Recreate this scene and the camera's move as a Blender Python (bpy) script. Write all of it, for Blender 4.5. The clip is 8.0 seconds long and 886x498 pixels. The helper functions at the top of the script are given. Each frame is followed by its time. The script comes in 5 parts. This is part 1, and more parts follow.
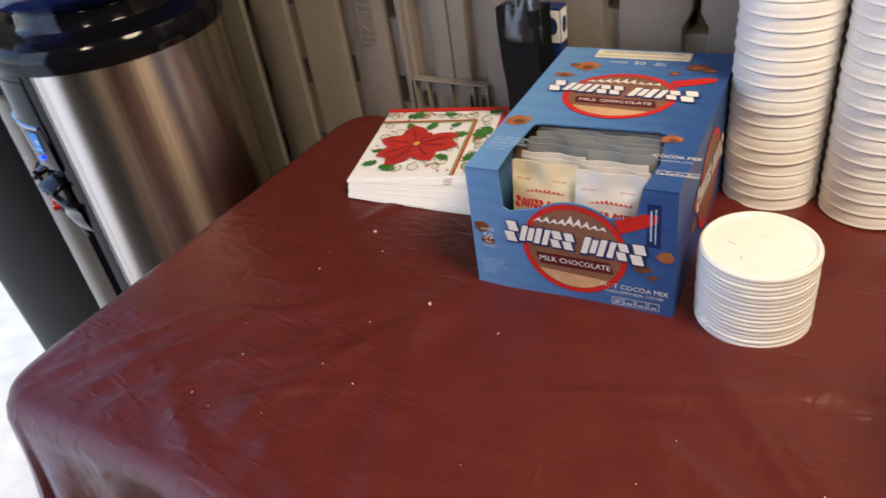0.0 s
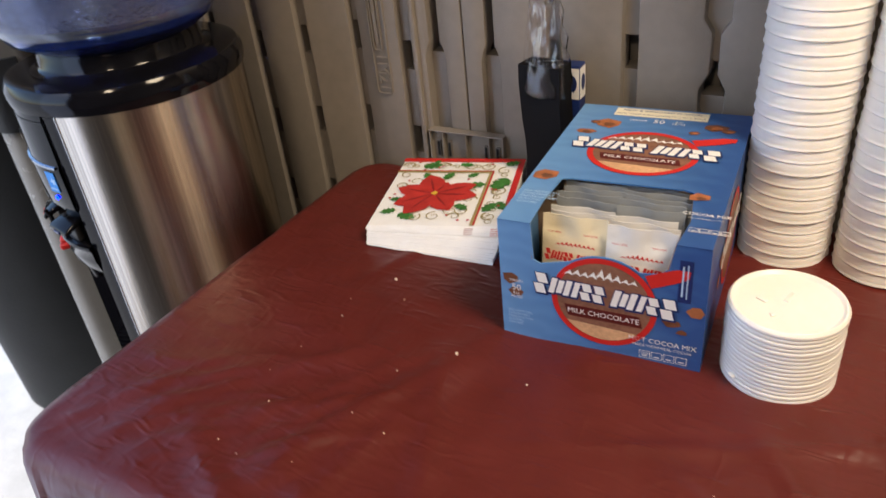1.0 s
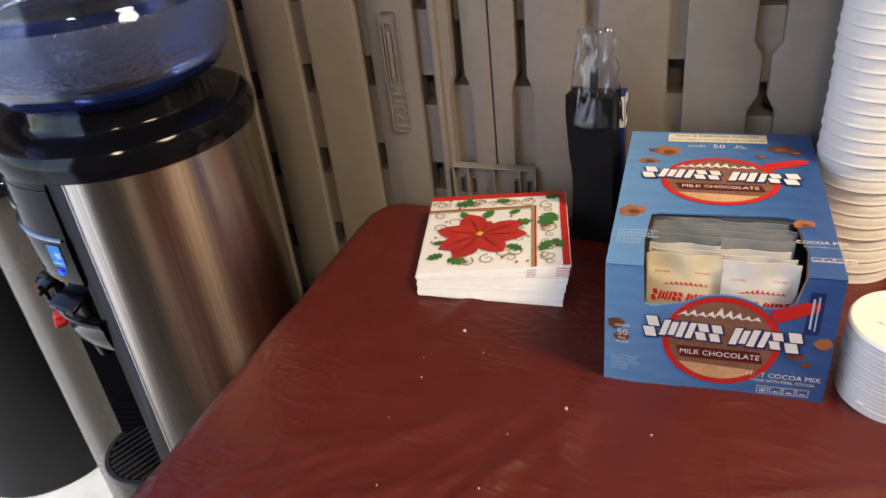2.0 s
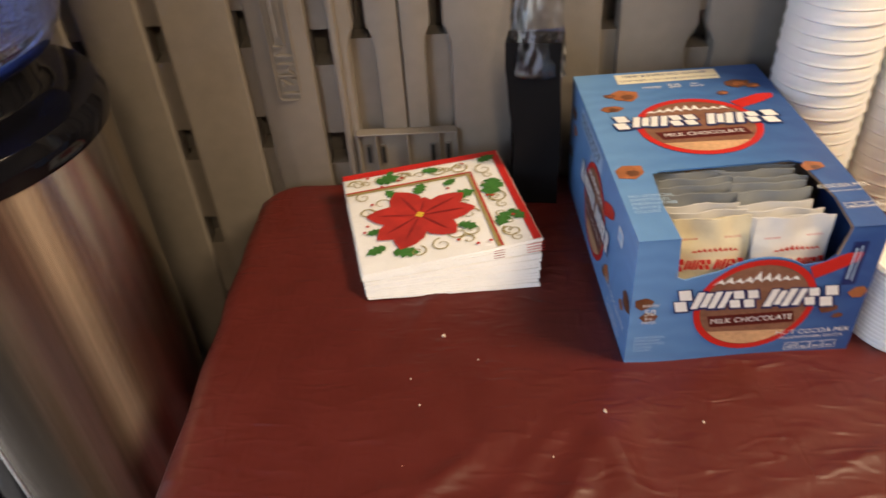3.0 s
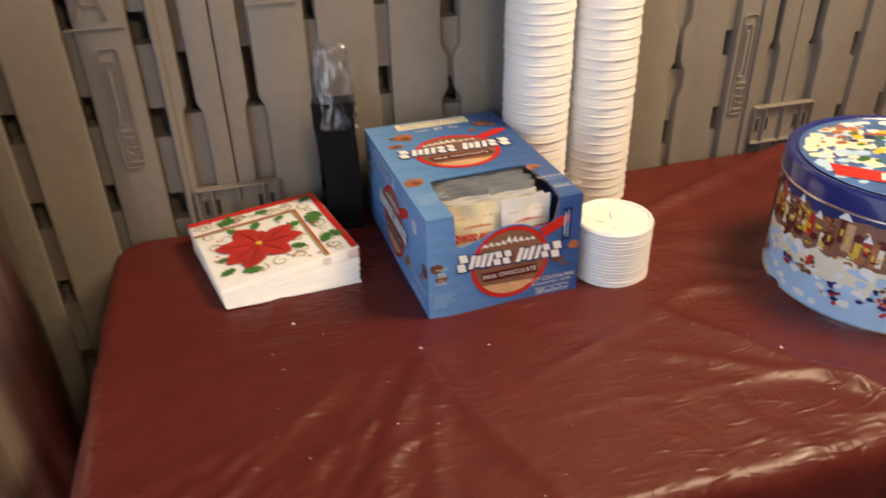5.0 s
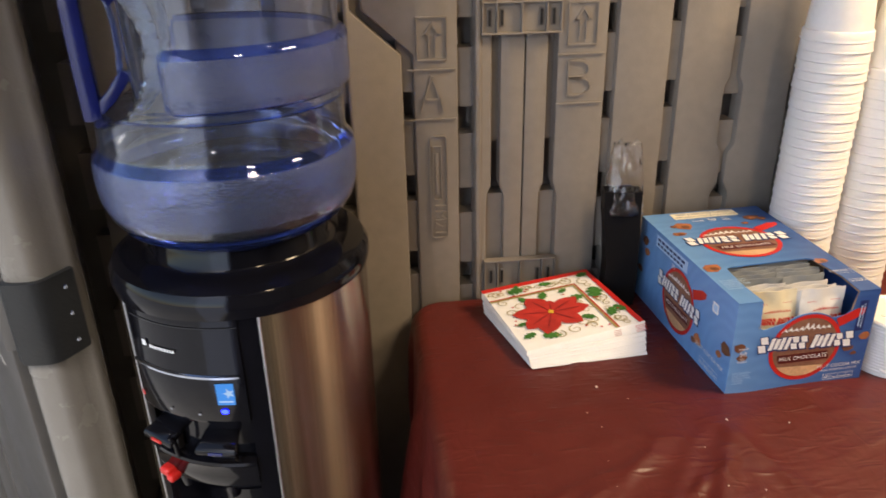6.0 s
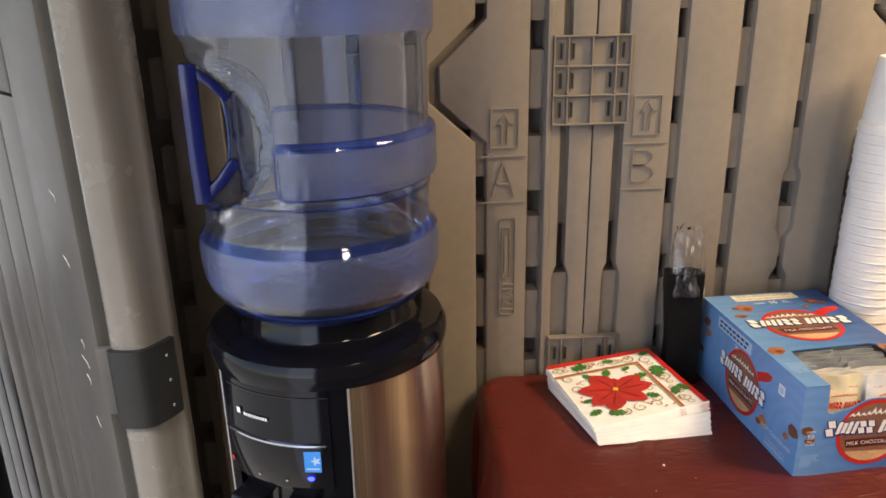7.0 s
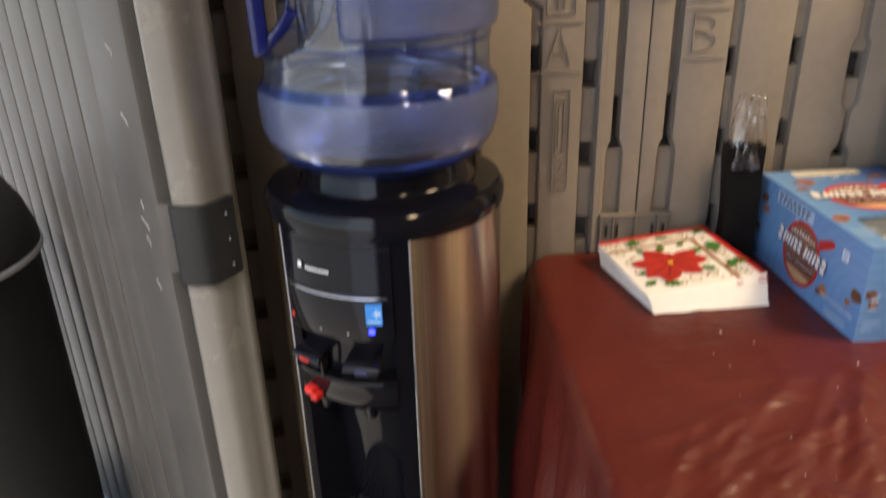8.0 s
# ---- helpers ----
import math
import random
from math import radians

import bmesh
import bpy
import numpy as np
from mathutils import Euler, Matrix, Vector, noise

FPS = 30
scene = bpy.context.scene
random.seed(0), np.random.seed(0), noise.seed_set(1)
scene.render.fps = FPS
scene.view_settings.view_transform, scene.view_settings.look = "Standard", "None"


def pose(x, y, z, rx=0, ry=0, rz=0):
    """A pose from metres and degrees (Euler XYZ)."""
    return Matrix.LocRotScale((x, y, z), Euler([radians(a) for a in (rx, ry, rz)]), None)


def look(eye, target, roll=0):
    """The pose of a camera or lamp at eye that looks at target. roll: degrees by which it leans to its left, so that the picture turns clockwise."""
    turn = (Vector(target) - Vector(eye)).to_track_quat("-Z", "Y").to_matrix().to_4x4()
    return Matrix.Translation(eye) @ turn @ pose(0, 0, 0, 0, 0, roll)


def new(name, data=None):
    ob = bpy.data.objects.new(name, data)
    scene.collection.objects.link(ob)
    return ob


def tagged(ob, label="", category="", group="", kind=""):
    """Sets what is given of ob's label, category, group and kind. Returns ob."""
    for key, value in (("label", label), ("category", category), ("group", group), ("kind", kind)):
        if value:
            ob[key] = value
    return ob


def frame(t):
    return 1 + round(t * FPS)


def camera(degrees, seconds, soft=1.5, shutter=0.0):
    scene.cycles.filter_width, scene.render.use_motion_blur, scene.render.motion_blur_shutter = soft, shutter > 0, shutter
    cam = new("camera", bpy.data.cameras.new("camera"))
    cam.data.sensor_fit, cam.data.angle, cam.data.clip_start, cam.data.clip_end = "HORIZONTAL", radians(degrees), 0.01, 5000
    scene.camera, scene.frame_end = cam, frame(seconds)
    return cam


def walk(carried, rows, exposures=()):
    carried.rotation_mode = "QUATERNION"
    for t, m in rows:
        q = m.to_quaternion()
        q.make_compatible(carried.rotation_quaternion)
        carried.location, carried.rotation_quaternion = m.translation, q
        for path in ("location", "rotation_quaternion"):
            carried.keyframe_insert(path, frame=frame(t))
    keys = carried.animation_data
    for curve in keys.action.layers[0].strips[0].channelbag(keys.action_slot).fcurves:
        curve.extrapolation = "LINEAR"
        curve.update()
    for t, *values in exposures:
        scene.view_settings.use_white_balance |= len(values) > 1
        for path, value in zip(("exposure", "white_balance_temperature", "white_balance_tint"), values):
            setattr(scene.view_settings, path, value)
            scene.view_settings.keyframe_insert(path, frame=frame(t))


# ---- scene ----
cam = camera(60.9, 8.0, shutter=0.35)
PATH = [
    (0, (0.456, 0.399, 1.191), (-0.48, 1.744, 0.044), -9.4),
    (0.5, (0.47, 0.385, 1.198), (-0.57, 1.681, 0.084), -8.6),
    (1, (0.414, 0.372, 1.205), (-0.484, 1.813, 0.148), -6.5),
    (1.5, (0.304, 0.331, 1.22), (-0.494, 1.864, 0.213), -6.9),
    (1.7, (0.278, 0.331, 1.228), (-0.476, 1.884, 0.218), -7.1),
    (2.8, (0.072, 0.462, 1.206), (-0.194, 2.034, -0.003), -4.7),
    (3, (0.035, 0.457, 1.21), (-0.064, 2.029, -0.023), -4.3),
    (3.5, (0.016, 0.443, 1.217), (0.282, 2.029, 0.027), -1.5),
    (4, (0.05, 0.359, 1.222), (0.471, 1.939, 0.069), -0.8),
    (4.2, (0.061, 0.318, 1.226), (0.526, 1.89, 0.08), -0.9),
    (5.3, (-0.095, 0.203, 1.271), (0.29, 1.911, 0.306), -1.4),
    (5.5, (-0.167, 0.196, 1.288), (0.117, 1.946, 0.362), -2.1),
    (6, (-0.276, 0.17, 1.302), (-0.074, 1.973, 0.461), -1.2),
    (6.5, (-0.322, 0.149, 1.319), (-0.156, 1.991, 0.557), -1.2),
    (7, (-0.331, 0.132, 1.334), (-0.209, 2.013, 0.663), -1.1),
    (7.5, (-0.339, 0.122, 1.324), (-0.268, 2.011, 0.672), -0.9),
    (7.8, (-0.36, 0.108, 1.287), (-0.307, 1.978, 0.58), -0.9),
    (8, (-0.373, 0.112, 1.251), (-0.327, 1.928, 0.414), -1.7),
]
walk(cam, [(t, look(eye, target, roll)) for t, eye, target, roll in PATH], exposures=((0.0, 0.86, 5850, 10), (1.7, 0.94, 6000, 10), (4.2, 0.93, 6750, 10), (5.5, 1.02, 6600, 10), (7.0, 1.18, 6900, 10), (8.0, 1.16, 7000, 10)))

# ---- world, sun, lamps ----
world = bpy.data.worlds.new("sky")
scene.world = world
world.use_nodes = True
wn = world.node_tree
sky = wn.nodes.new("ShaderNodeTexSky")
sky.sky_type = "NISHITA"
sky.sun_disc = False
sky.sun_elevation = radians(48)
sky.sun_rotation = radians(200)
wn.nodes["Background"].inputs[1].default_value = 0.15
wn.links.new(sky.outputs[0], wn.nodes["Background"].inputs[0])

sun = new("sun", bpy.data.lights.new("sun", "SUN"))
sun.data.energy, sun.data.angle, sun.data.color = 2.6, radians(12), (1.0, 0.95, 0.88)
sun.matrix_world = look((-1.6, -3.0, 4.0), (-1.0, 0.0, 0.0))


def bulb_lamp(x, y, z, power, size, color, aim):
    lamp = new("ceiling_lamp", bpy.data.lights.new("ceiling_lamp", "AREA"))
    lamp.data.shape, lamp.data.size, lamp.data.energy, lamp.data.color = "DISK", size, power, color
    lamp.matrix_world = look((x, y, z), aim)
    return lamp


WARM = (1.0, 0.75, 0.48)
bulb_lamp(1.02, 0.62, 2.08, 15.0, 0.50, WARM, (0.55, 1.10, 0.90))
bulb_lamp(0.42, -0.60, 2.12, 5.2, 0.26, WARM, (-0.10, 0.60, 1.0))

daylight = new("doorway_daylight", bpy.data.lights.new("doorway_daylight", "AREA"))
daylight.data.shape, daylight.data.size, daylight.data.size_y = "RECTANGLE", 1.5, 1.75
daylight.data.energy, daylight.data.color = 4.0, (0.50, 0.62, 1.0)
daylight.matrix_world = look((-0.705, -0.27, 1.05), (0.0, -0.27, 1.05))


# ---- materials ----
def mat(name, color, rough=0.5, metal=0.0, vary=0.12, scale=30.0, bump=0.0, bump_scale=200.0, coat=0.0, stretch=(1, 1, 1),
        transmission=0.0, ior=1.45, random=0.0, subsurf=0.0, sheen_rough=0.0):
    m = bpy.data.materials.new(name)
    m.use_nodes = True
    nt = m.node_tree
    b = nt.nodes["Principled BSDF"]
    b.inputs["Roughness"].default_value = rough
    b.inputs["Metallic"].default_value = metal
    b.inputs["Coat Weight"].default_value = coat
    b.inputs["Coat Roughness"].default_value = 0.08
    b.inputs["Transmission Weight"].default_value = transmission
    b.inputs["IOR"].default_value = ior
    if subsurf:
        b.inputs["Subsurface Weight"].default_value = subsurf
        b.inputs["Subsurface Radius"].default_value = (0.02, 0.015, 0.01)
        b.inputs["Subsurface Scale"].default_value = 0.3
    tc = nt.nodes.new("ShaderNodeTexCoord")
    mp = nt.nodes.new("ShaderNodeMapping")
    mp.inputs["Scale"].default_value = stretch
    nt.links.new(tc.outputs["Object"], mp.inputs[0])
    n1 = nt.nodes.new("ShaderNodeTexNoise")
    n1.inputs["Scale"].default_value, n1.inputs["Detail"].default_value = scale, 6
    n2 = nt.nodes.new("ShaderNodeTexNoise")
    n2.inputs["Scale"].default_value, n2.inputs["Detail"].default_value = scale / 9, 3
    nt.links.new(mp.outputs[0], n1.inputs[0])
    nt.links.new(mp.outputs[0], n2.inputs[0])
    add = nt.nodes.new("ShaderNodeMath")
    add.operation = "ADD"
    nt.links.new(n1.outputs[0], add.inputs[0])
    nt.links.new(n2.outputs[0], add.inputs[1])
    last = add.outputs[0]
    if random:
        oi = nt.nodes.new("ShaderNodeObjectInfo")
        mr = nt.nodes.new("ShaderNodeMath")
        mr.operation = "MULTIPLY_ADD"
        nt.links.new(oi.outputs["Random"], mr.inputs[0])
        mr.inputs[1].default_value = random
        nt.links.new(last, mr.inputs[2])
        last = mr.outputs[0]
    ramp = nt.nodes.new("ShaderNodeMapRange")
    ramp.inputs[1].default_value, ramp.inputs[2].default_value = 0.6, 1.4
    ramp.inputs[3].default_value, ramp.inputs[4].default_value = 1 - vary, 1 + vary
    nt.links.new(last, ramp.inputs[0])
    mul = nt.nodes.new("ShaderNodeVectorMath")
    mul.operation = "SCALE"
    mul.inputs[0].default_value = color
    nt.links.new(ramp.outputs[0], mul.inputs["Scale"])
    nt.links.new(mul.outputs[0], b.inputs["Base Color"])
    if sheen_rough:
        rr = nt.nodes.new("ShaderNodeMapRange")
        rr.inputs[1].default_value, rr.inputs[2].default_value = 0.6, 1.4
        rr.inputs[3].default_value, rr.inputs[4].default_value = rough - sheen_rough, rough + sheen_rough
        nt.links.new(add.outputs[0], rr.inputs[0])
        nt.links.new(rr.outputs[0], b.inputs["Roughness"])
    if bump:
        n3 = nt.nodes.new("ShaderNodeTexNoise")
        n3.inputs["Scale"].default_value, n3.inputs["Detail"].default_value = bump_scale, 4
        nt.links.new(mp.outputs[0], n3.inputs[0])
        bp = nt.nodes.new("ShaderNodeBump")
        bp.inputs["Strength"].default_value, bp.inputs["Distance"].default_value = bump, 0.002
        nt.links.new(n3.outputs[0], bp.inputs["Height"])
        nt.links.new(bp.outputs[0], b.inputs["Normal"])
    return m


def glow(name, color, strength):
    m = mat(name, color)
    b = m.node_tree.nodes["Principled BSDF"]
    b.inputs["Emission Color"].default_value = (*color, 1)
    b.inputs["Emission Strength"].default_value = strength
    return m


RESIN = mat("grey_resin", (0.23, 0.205, 0.175), 0.42, vary=0.10, scale=60, bump=0.18, bump_scale=420, sheen_rough=0.06)
# darker copy of the wall resin, with the shade of recesses put into its colour
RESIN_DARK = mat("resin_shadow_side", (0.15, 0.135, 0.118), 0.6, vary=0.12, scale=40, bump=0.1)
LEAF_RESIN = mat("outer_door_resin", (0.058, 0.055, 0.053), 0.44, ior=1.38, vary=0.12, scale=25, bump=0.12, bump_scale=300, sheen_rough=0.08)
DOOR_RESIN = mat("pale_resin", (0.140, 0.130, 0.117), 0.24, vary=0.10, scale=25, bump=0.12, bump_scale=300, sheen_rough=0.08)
CONCRETE = mat("concrete", (0.50, 0.48, 0.45), 0.85, vary=0.22, scale=14, bump=0.5, bump_scale=60)
FLOOR = mat("dark_shed_floor", (0.055, 0.050, 0.046), 0.7, vary=0.3, scale=20, bump=0.3, bump_scale=120)
CEILING = mat("painted_ceiling", (0.20, 0.185, 0.165), 0.7, vary=0.08, scale=8, bump=0.1)
CLOTH = mat("maroon_vinyl", (0.098, 0.0136, 0.0094), 0.39, ior=1.44, vary=0.16, scale=26, bump=0.15, bump_scale=60, sheen_rough=0.07)
STEEL = mat("brushed_steel", (0.53, 0.465, 0.375), 0.27, metal=1.0, vary=0.38, scale=40, bump=0.03, bump_scale=150, stretch=(9, 9, 0.04))
STEEL_EDGE = mat("steel_edge", (0.70, 0.70, 0.70), 0.3, metal=1.0)
BLACK_GLOSS = mat("black_gloss_plastic", (0.005, 0.005, 0.007), 0.09, vary=0.2, scale=50, bump=0.012, bump_scale=300, ior=1.32)
BLACK = mat("black_plastic", (0.014, 0.014, 0.016), 0.38, vary=0.2, scale=60, bump=0.1)
INK = mat("black_paper", (0.004, 0.004, 0.005), 0.6, vary=0.2, ior=1.25)
BIN_BLACK = mat("black_bin_plastic", (0.010, 0.0104, 0.011), 0.5, vary=0.35, scale=10, bump=0.25, bump_scale=160, ior=1.3)
BLACK_MATT = mat("black_rubberised", (0.010, 0.011, 0.012), 0.55, vary=0.25, scale=18, bump=0.25, bump_scale=220)
CHROME = mat("chrome", (0.42, 0.46, 0.54), 0.16, metal=1.0, vary=0.05)
RED_PLASTIC = mat("red_plastic", (0.55, 0.02, 0.015), 0.3)
BOTTLE = mat("blue_polycarbonate", (0.78, 0.86, 1.0), 0.015, vary=0.03, scale=40, transmission=0.985, ior=1.45, bump=0.05, bump_scale=35)
BOTTLE_FROST = mat("frosted_polycarbonate", (0.56, 0.66, 1.0), 0.06, vary=0.05, scale=120, transmission=0.94, ior=1.45, bump=0.9, bump_scale=115)
BOTTLE_THICK = mat("thick_blue_polycarbonate", (0.22, 0.36, 1.0), 0.04, vary=0.05, scale=40, transmission=0.97, ior=1.45, bump=0.05, bump_scale=35)
for _m in (STEEL,):
    _b = _m.node_tree.nodes["Principled BSDF"]
    _tan = _m.node_tree.nodes.new("ShaderNodeTangent")
    _tan.direction_type, _tan.axis = "RADIAL", "Z"
    _m.node_tree.links.new(_tan.outputs[0], _b.inputs["Tangent"])
    _b.inputs["Anisotropic"].default_value, _b.inputs["Anisotropic Rotation"].default_value = 0.95, 0.25
BLUE_PLASTIC = mat("blue_plastic", (0.004, 0.008, 0.085), 0.25, vary=0.1, coat=0.2)
WATER = mat("water", (0.86, 0.92, 1.0), 0.0, vary=0.0, transmission=1.0, ior=1.33)
WHITE_PAPER = mat("white_paper", (0.80, 0.79, 0.76), 0.75, vary=0.05, scale=90, bump=0.25, bump_scale=500)
NAPKIN = mat("napkin_paper", (0.84, 0.83, 0.79), 0.8, vary=0.05, scale=60, bump=0.35, bump_scale=380, random=0.1)
FOAM = mat("white_foam_plastic", (0.81, 0.79, 0.76), 0.42, vary=0.04, scale=120, bump=0.08, bump_scale=420, subsurf=0.25)
LID = mat("white_lid_plastic", (0.86, 0.84, 0.79), 0.33, vary=0.03, scale=60, subsurf=0.15, bump=0.03)
CARD = mat("brown_cardboard", (0.34, 0.22, 0.13), 0.85, vary=0.15, scale=80, bump=0.3, bump_scale=400)
PACKET_CREAM = mat("cream_packet", (0.74, 0.66, 0.46), 0.36, vary=0.06, scale=60, bump=0.35, bump_scale=90, random=0.1)
PACKET_WHITE = mat("white_packet", (0.70, 0.69, 0.665), 0.36, vary=0.05, scale=60, bump=0.35, bump_scale=90, random=0.1)
# greyed packet paper: the shade inside the carton is put into its colour
PACKET_SHADED = mat("shaded_grey_packet", (0.27, 0.29, 0.30), 0.42, vary=0.10, scale=60, bump=0.35, bump_scale=90, random=0.1)
PRINT_RED = mat("red_print", (0.55, 0.022, 0.016), 0.45, vary=0.1)
PRINT_MAROON = mat("maroon_print", (0.10, 0.012, 0.009), 0.45, vary=0.1)
PRINT_COCOA = mat("cocoa_print", (0.24, 0.115, 0.07), 0.45, vary=0.30, scale=220)
PRINT_TAN = mat("tan_print", (0.60, 0.36, 0.19), 0.45, vary=0.28, scale=260)
PRINT_CHOC = mat("chocolate_print", (0.16, 0.062, 0.028), 0.45, vary=0.45, scale=160)
PRINT_ORANGE = mat("caramel_print", (0.36, 0.13, 0.05), 0.45, vary=0.4, scale=160)
PRINT_WHITE = mat("white_print", (0.82, 0.81, 0.78), 0.45, vary=0.04)
PRINT_NAVY = mat("navy_print", (0.012, 0.028, 0.13), 0.4, vary=0.15)
PRINT_SKY = mat("pale_blue_print", (0.42, 0.60, 0.80), 0.45, vary=0.08)
PRINT_CREAM = mat("cream_print", (0.78, 0.73, 0.55), 0.5, vary=0.06)
PRINT_GREEN = mat("holly_green_print", (0.045, 0.16, 0.025), 0.7, vary=0.45, scale=150)
PRINT_OLIVE = mat("olive_gold_print", (0.33, 0.27, 0.10), 0.7, vary=0.25, scale=200)
PETAL = mat("petal_red_print", (0.42, 0.024, 0.016), 0.75, vary=0.35, scale=70)
PETAL_DARK = mat("petal_vein_print", (0.26, 0.012, 0.010), 0.75, vary=0.3, scale=120)
YELLOW = mat("yellow_print", (0.72, 0.46, 0.04), 0.6, vary=0.2, scale=200)
# no lamp: a faint glow added to the sticker so it looks brightly lit
STICKER = glow("glowing_blue_sticker", (0.03, 0.22, 0.62), 0.12)
LED_BLUE = glow("blue_led", (0.003, 0.008, 1.0), 16.0)
TIN_NAVY = mat("navy_tin", (0.012, 0.022, 0.15), 0.2, vary=0.1, coat=0.5)
TIN_METAL = mat("tin_metal", (0.7, 0.68, 0.64), 0.25, metal=1.0)
FILM = mat("clear_film", (0.95, 0.95, 0.95), 0.06, vary=0.01, transmission=0.99, ior=1.10, coat=1.0, bump=1.0, bump_scale=70)
NEEDLE = mat("dark_green_needles", (0.02, 0.045, 0.018), 0.6, vary=0.4, scale=60)
SCUFF = mat("chalky_scuff", (0.36, 0.35, 0.34), 0.8)
CRUMB = mat("pale_crumb", (0.75, 0.62, 0.5), 0.8)


def wrinkle(m, scale, depth, stretch):
    """Adds fine ridged wrinkles to a material that already has a bump."""
    nt = m.node_tree
    b = nt.nodes["Principled BSDF"]
    first = b.inputs["Normal"].links[0].from_node
    tc = nt.nodes.new("ShaderNodeTexCoord")
    last = first
    for k, (sx, sy, turn) in enumerate(stretch):
        mp = nt.nodes.new("ShaderNodeMapping")
        mp.inputs["Scale"].default_value = (sx, sy, 1)
        mp.inputs["Rotation"].default_value = (0, 0, radians(turn))
        nt.links.new(tc.outputs["Object"], mp.inputs[0])
        n = nt.nodes.new("ShaderNodeTexNoise")
        n.noise_type = "RIDGED_MULTIFRACTAL"
        n.inputs["Scale"].default_value, n.inputs["Detail"].default_value, n.inputs["Roughness"].default_value = scale, 3, 0.45
        n.inputs["Distortion"].default_value = 0.6
        nt.links.new(mp.outputs[0], n.inputs[0])
        bp = nt.nodes.new("ShaderNodeBump")
        bp.inputs["Strength"].default_value, bp.inputs["Distance"].default_value = 0.6, depth / (k + 1)
        nt.links.new(n.outputs[0], bp.inputs["Height"])
        nt.links.new(last.outputs[0], bp.inputs["Normal"])
        last = bp
    nt.links.new(last.outputs[0], b.inputs["Normal"])


wrinkle(CLOTH, 6.0, 0.0036, ((1.0, 2.4, -40), (2.8, 1.1, 15)))
wrinkle(CLOTH, 15.0, 0.0024, ((1.0, 2.0, -20), (1.7, 1.0, 50)))
wrinkle(CLOTH, 31.0, 0.0024, ((1.0, 3.0, 35), (2.6, 1.0, -25)))


def box_blue():
    """Blue carton print: pale on one side, deeper towards the other, with soft swirls."""
    m = mat("blue_carton_print", (0.10, 0.24, 0.52), 0.36, vary=0.10, scale=90, bump=0.05, bump_scale=200)
    nt = m.node_tree
    tc = nt.nodes.new("ShaderNodeTexCoord")
    sep = nt.nodes.new("ShaderNodeSeparateXYZ")
    nt.links.new(tc.outputs["Object"], sep.inputs[0])
    wave = nt.nodes.new("ShaderNodeTexWave")
    wave.wave_type = "RINGS"
    wave.inputs["Scale"].default_value, wave.inputs["Distortion"].default_value, wave.inputs["Detail"].default_value = 18, 9, 2
    nt.links.new(tc.outputs["Object"], wave.inputs[0])
    mr = nt.nodes.new("ShaderNodeMapRange")
    mr.inputs[1].default_value, mr.inputs[2].default_value = 0.0, 0.184
    nt.links.new(sep.outputs[0], mr.inputs[0])
    ad = nt.nodes.new("ShaderNodeMath")
    ad.operation = "MULTIPLY_ADD"
    nt.links.new(wave.outputs["Fac"], ad.inputs[0])
    ad.inputs[1].default_value = 0.10
    nt.links.new(mr.outputs[0], ad.inputs[2])
    cr = nt.nodes.new("ShaderNodeValToRGB")
    cr.color_ramp.elements[0].color = (0.15, 0.32, 0.60, 1)
    cr.color_ramp.elements[1].color = (0.030, 0.085, 0.27, 1)
    e = cr.color_ramp.elements.new(0.45)
    e.color = (0.085, 0.21, 0.47, 1)
    nt.links.new(ad.outputs[0], cr.inputs[0])
    nt.links.new(cr.outputs[0], nt.nodes["Principled BSDF"].inputs["Base Color"])
    return m


BOX_BLUE = box_blue()


# ---- mesh helpers ----
def link(name, bm, material, parent=None, label="", smooth=False, kind=""):
    me = bpy.data.meshes.new(name)
    bmesh.ops.recalc_face_normals(bm, faces=bm.faces)
    bm.to_mesh(me)
    bm.free()
    if smooth:
        for p in me.polygons:
            p.use_smooth = True
        me.set_sharp_from_angle(angle=radians(38))
    me.materials.append(material)
    ob = new(name, me)
    if parent:
        ob.parent = parent
    if label or kind:
        tagged(ob, label, kind=kind)
    return ob


part = link


def thing(name, label, category, m=None, group="", kind=""):
    ob = new(name)
    ob.empty_display_size = 0.05
    if m is not None:
        ob.matrix_basis = m
    return tagged(ob, label, category, group, kind)


def slab(x0, x1, y0, y1, z0, z1, bevel=0.0, seg=2, bm=None):
    own = bmesh.new()
    bmesh.ops.create_cube(own, size=1)
    for v in own.verts:
        v.co = ((x0 + x1) / 2 + v.co.x * (x1 - x0), (y0 + y1) / 2 + v.co.y * (y1 - y0), (z0 + z1) / 2 + v.co.z * (z1 - z0))
    if bevel:
        bmesh.ops.bevel(own, geom=own.edges[:], offset=bevel, segments=seg, affect="EDGES", profile=0.5)
    if bm is None:
        return own
    me = bpy.data.meshes.new("tmp")
    own.to_mesh(me)
    own.free()
    bm.from_mesh(me)
    bpy.data.meshes.remove(me)
    return bm


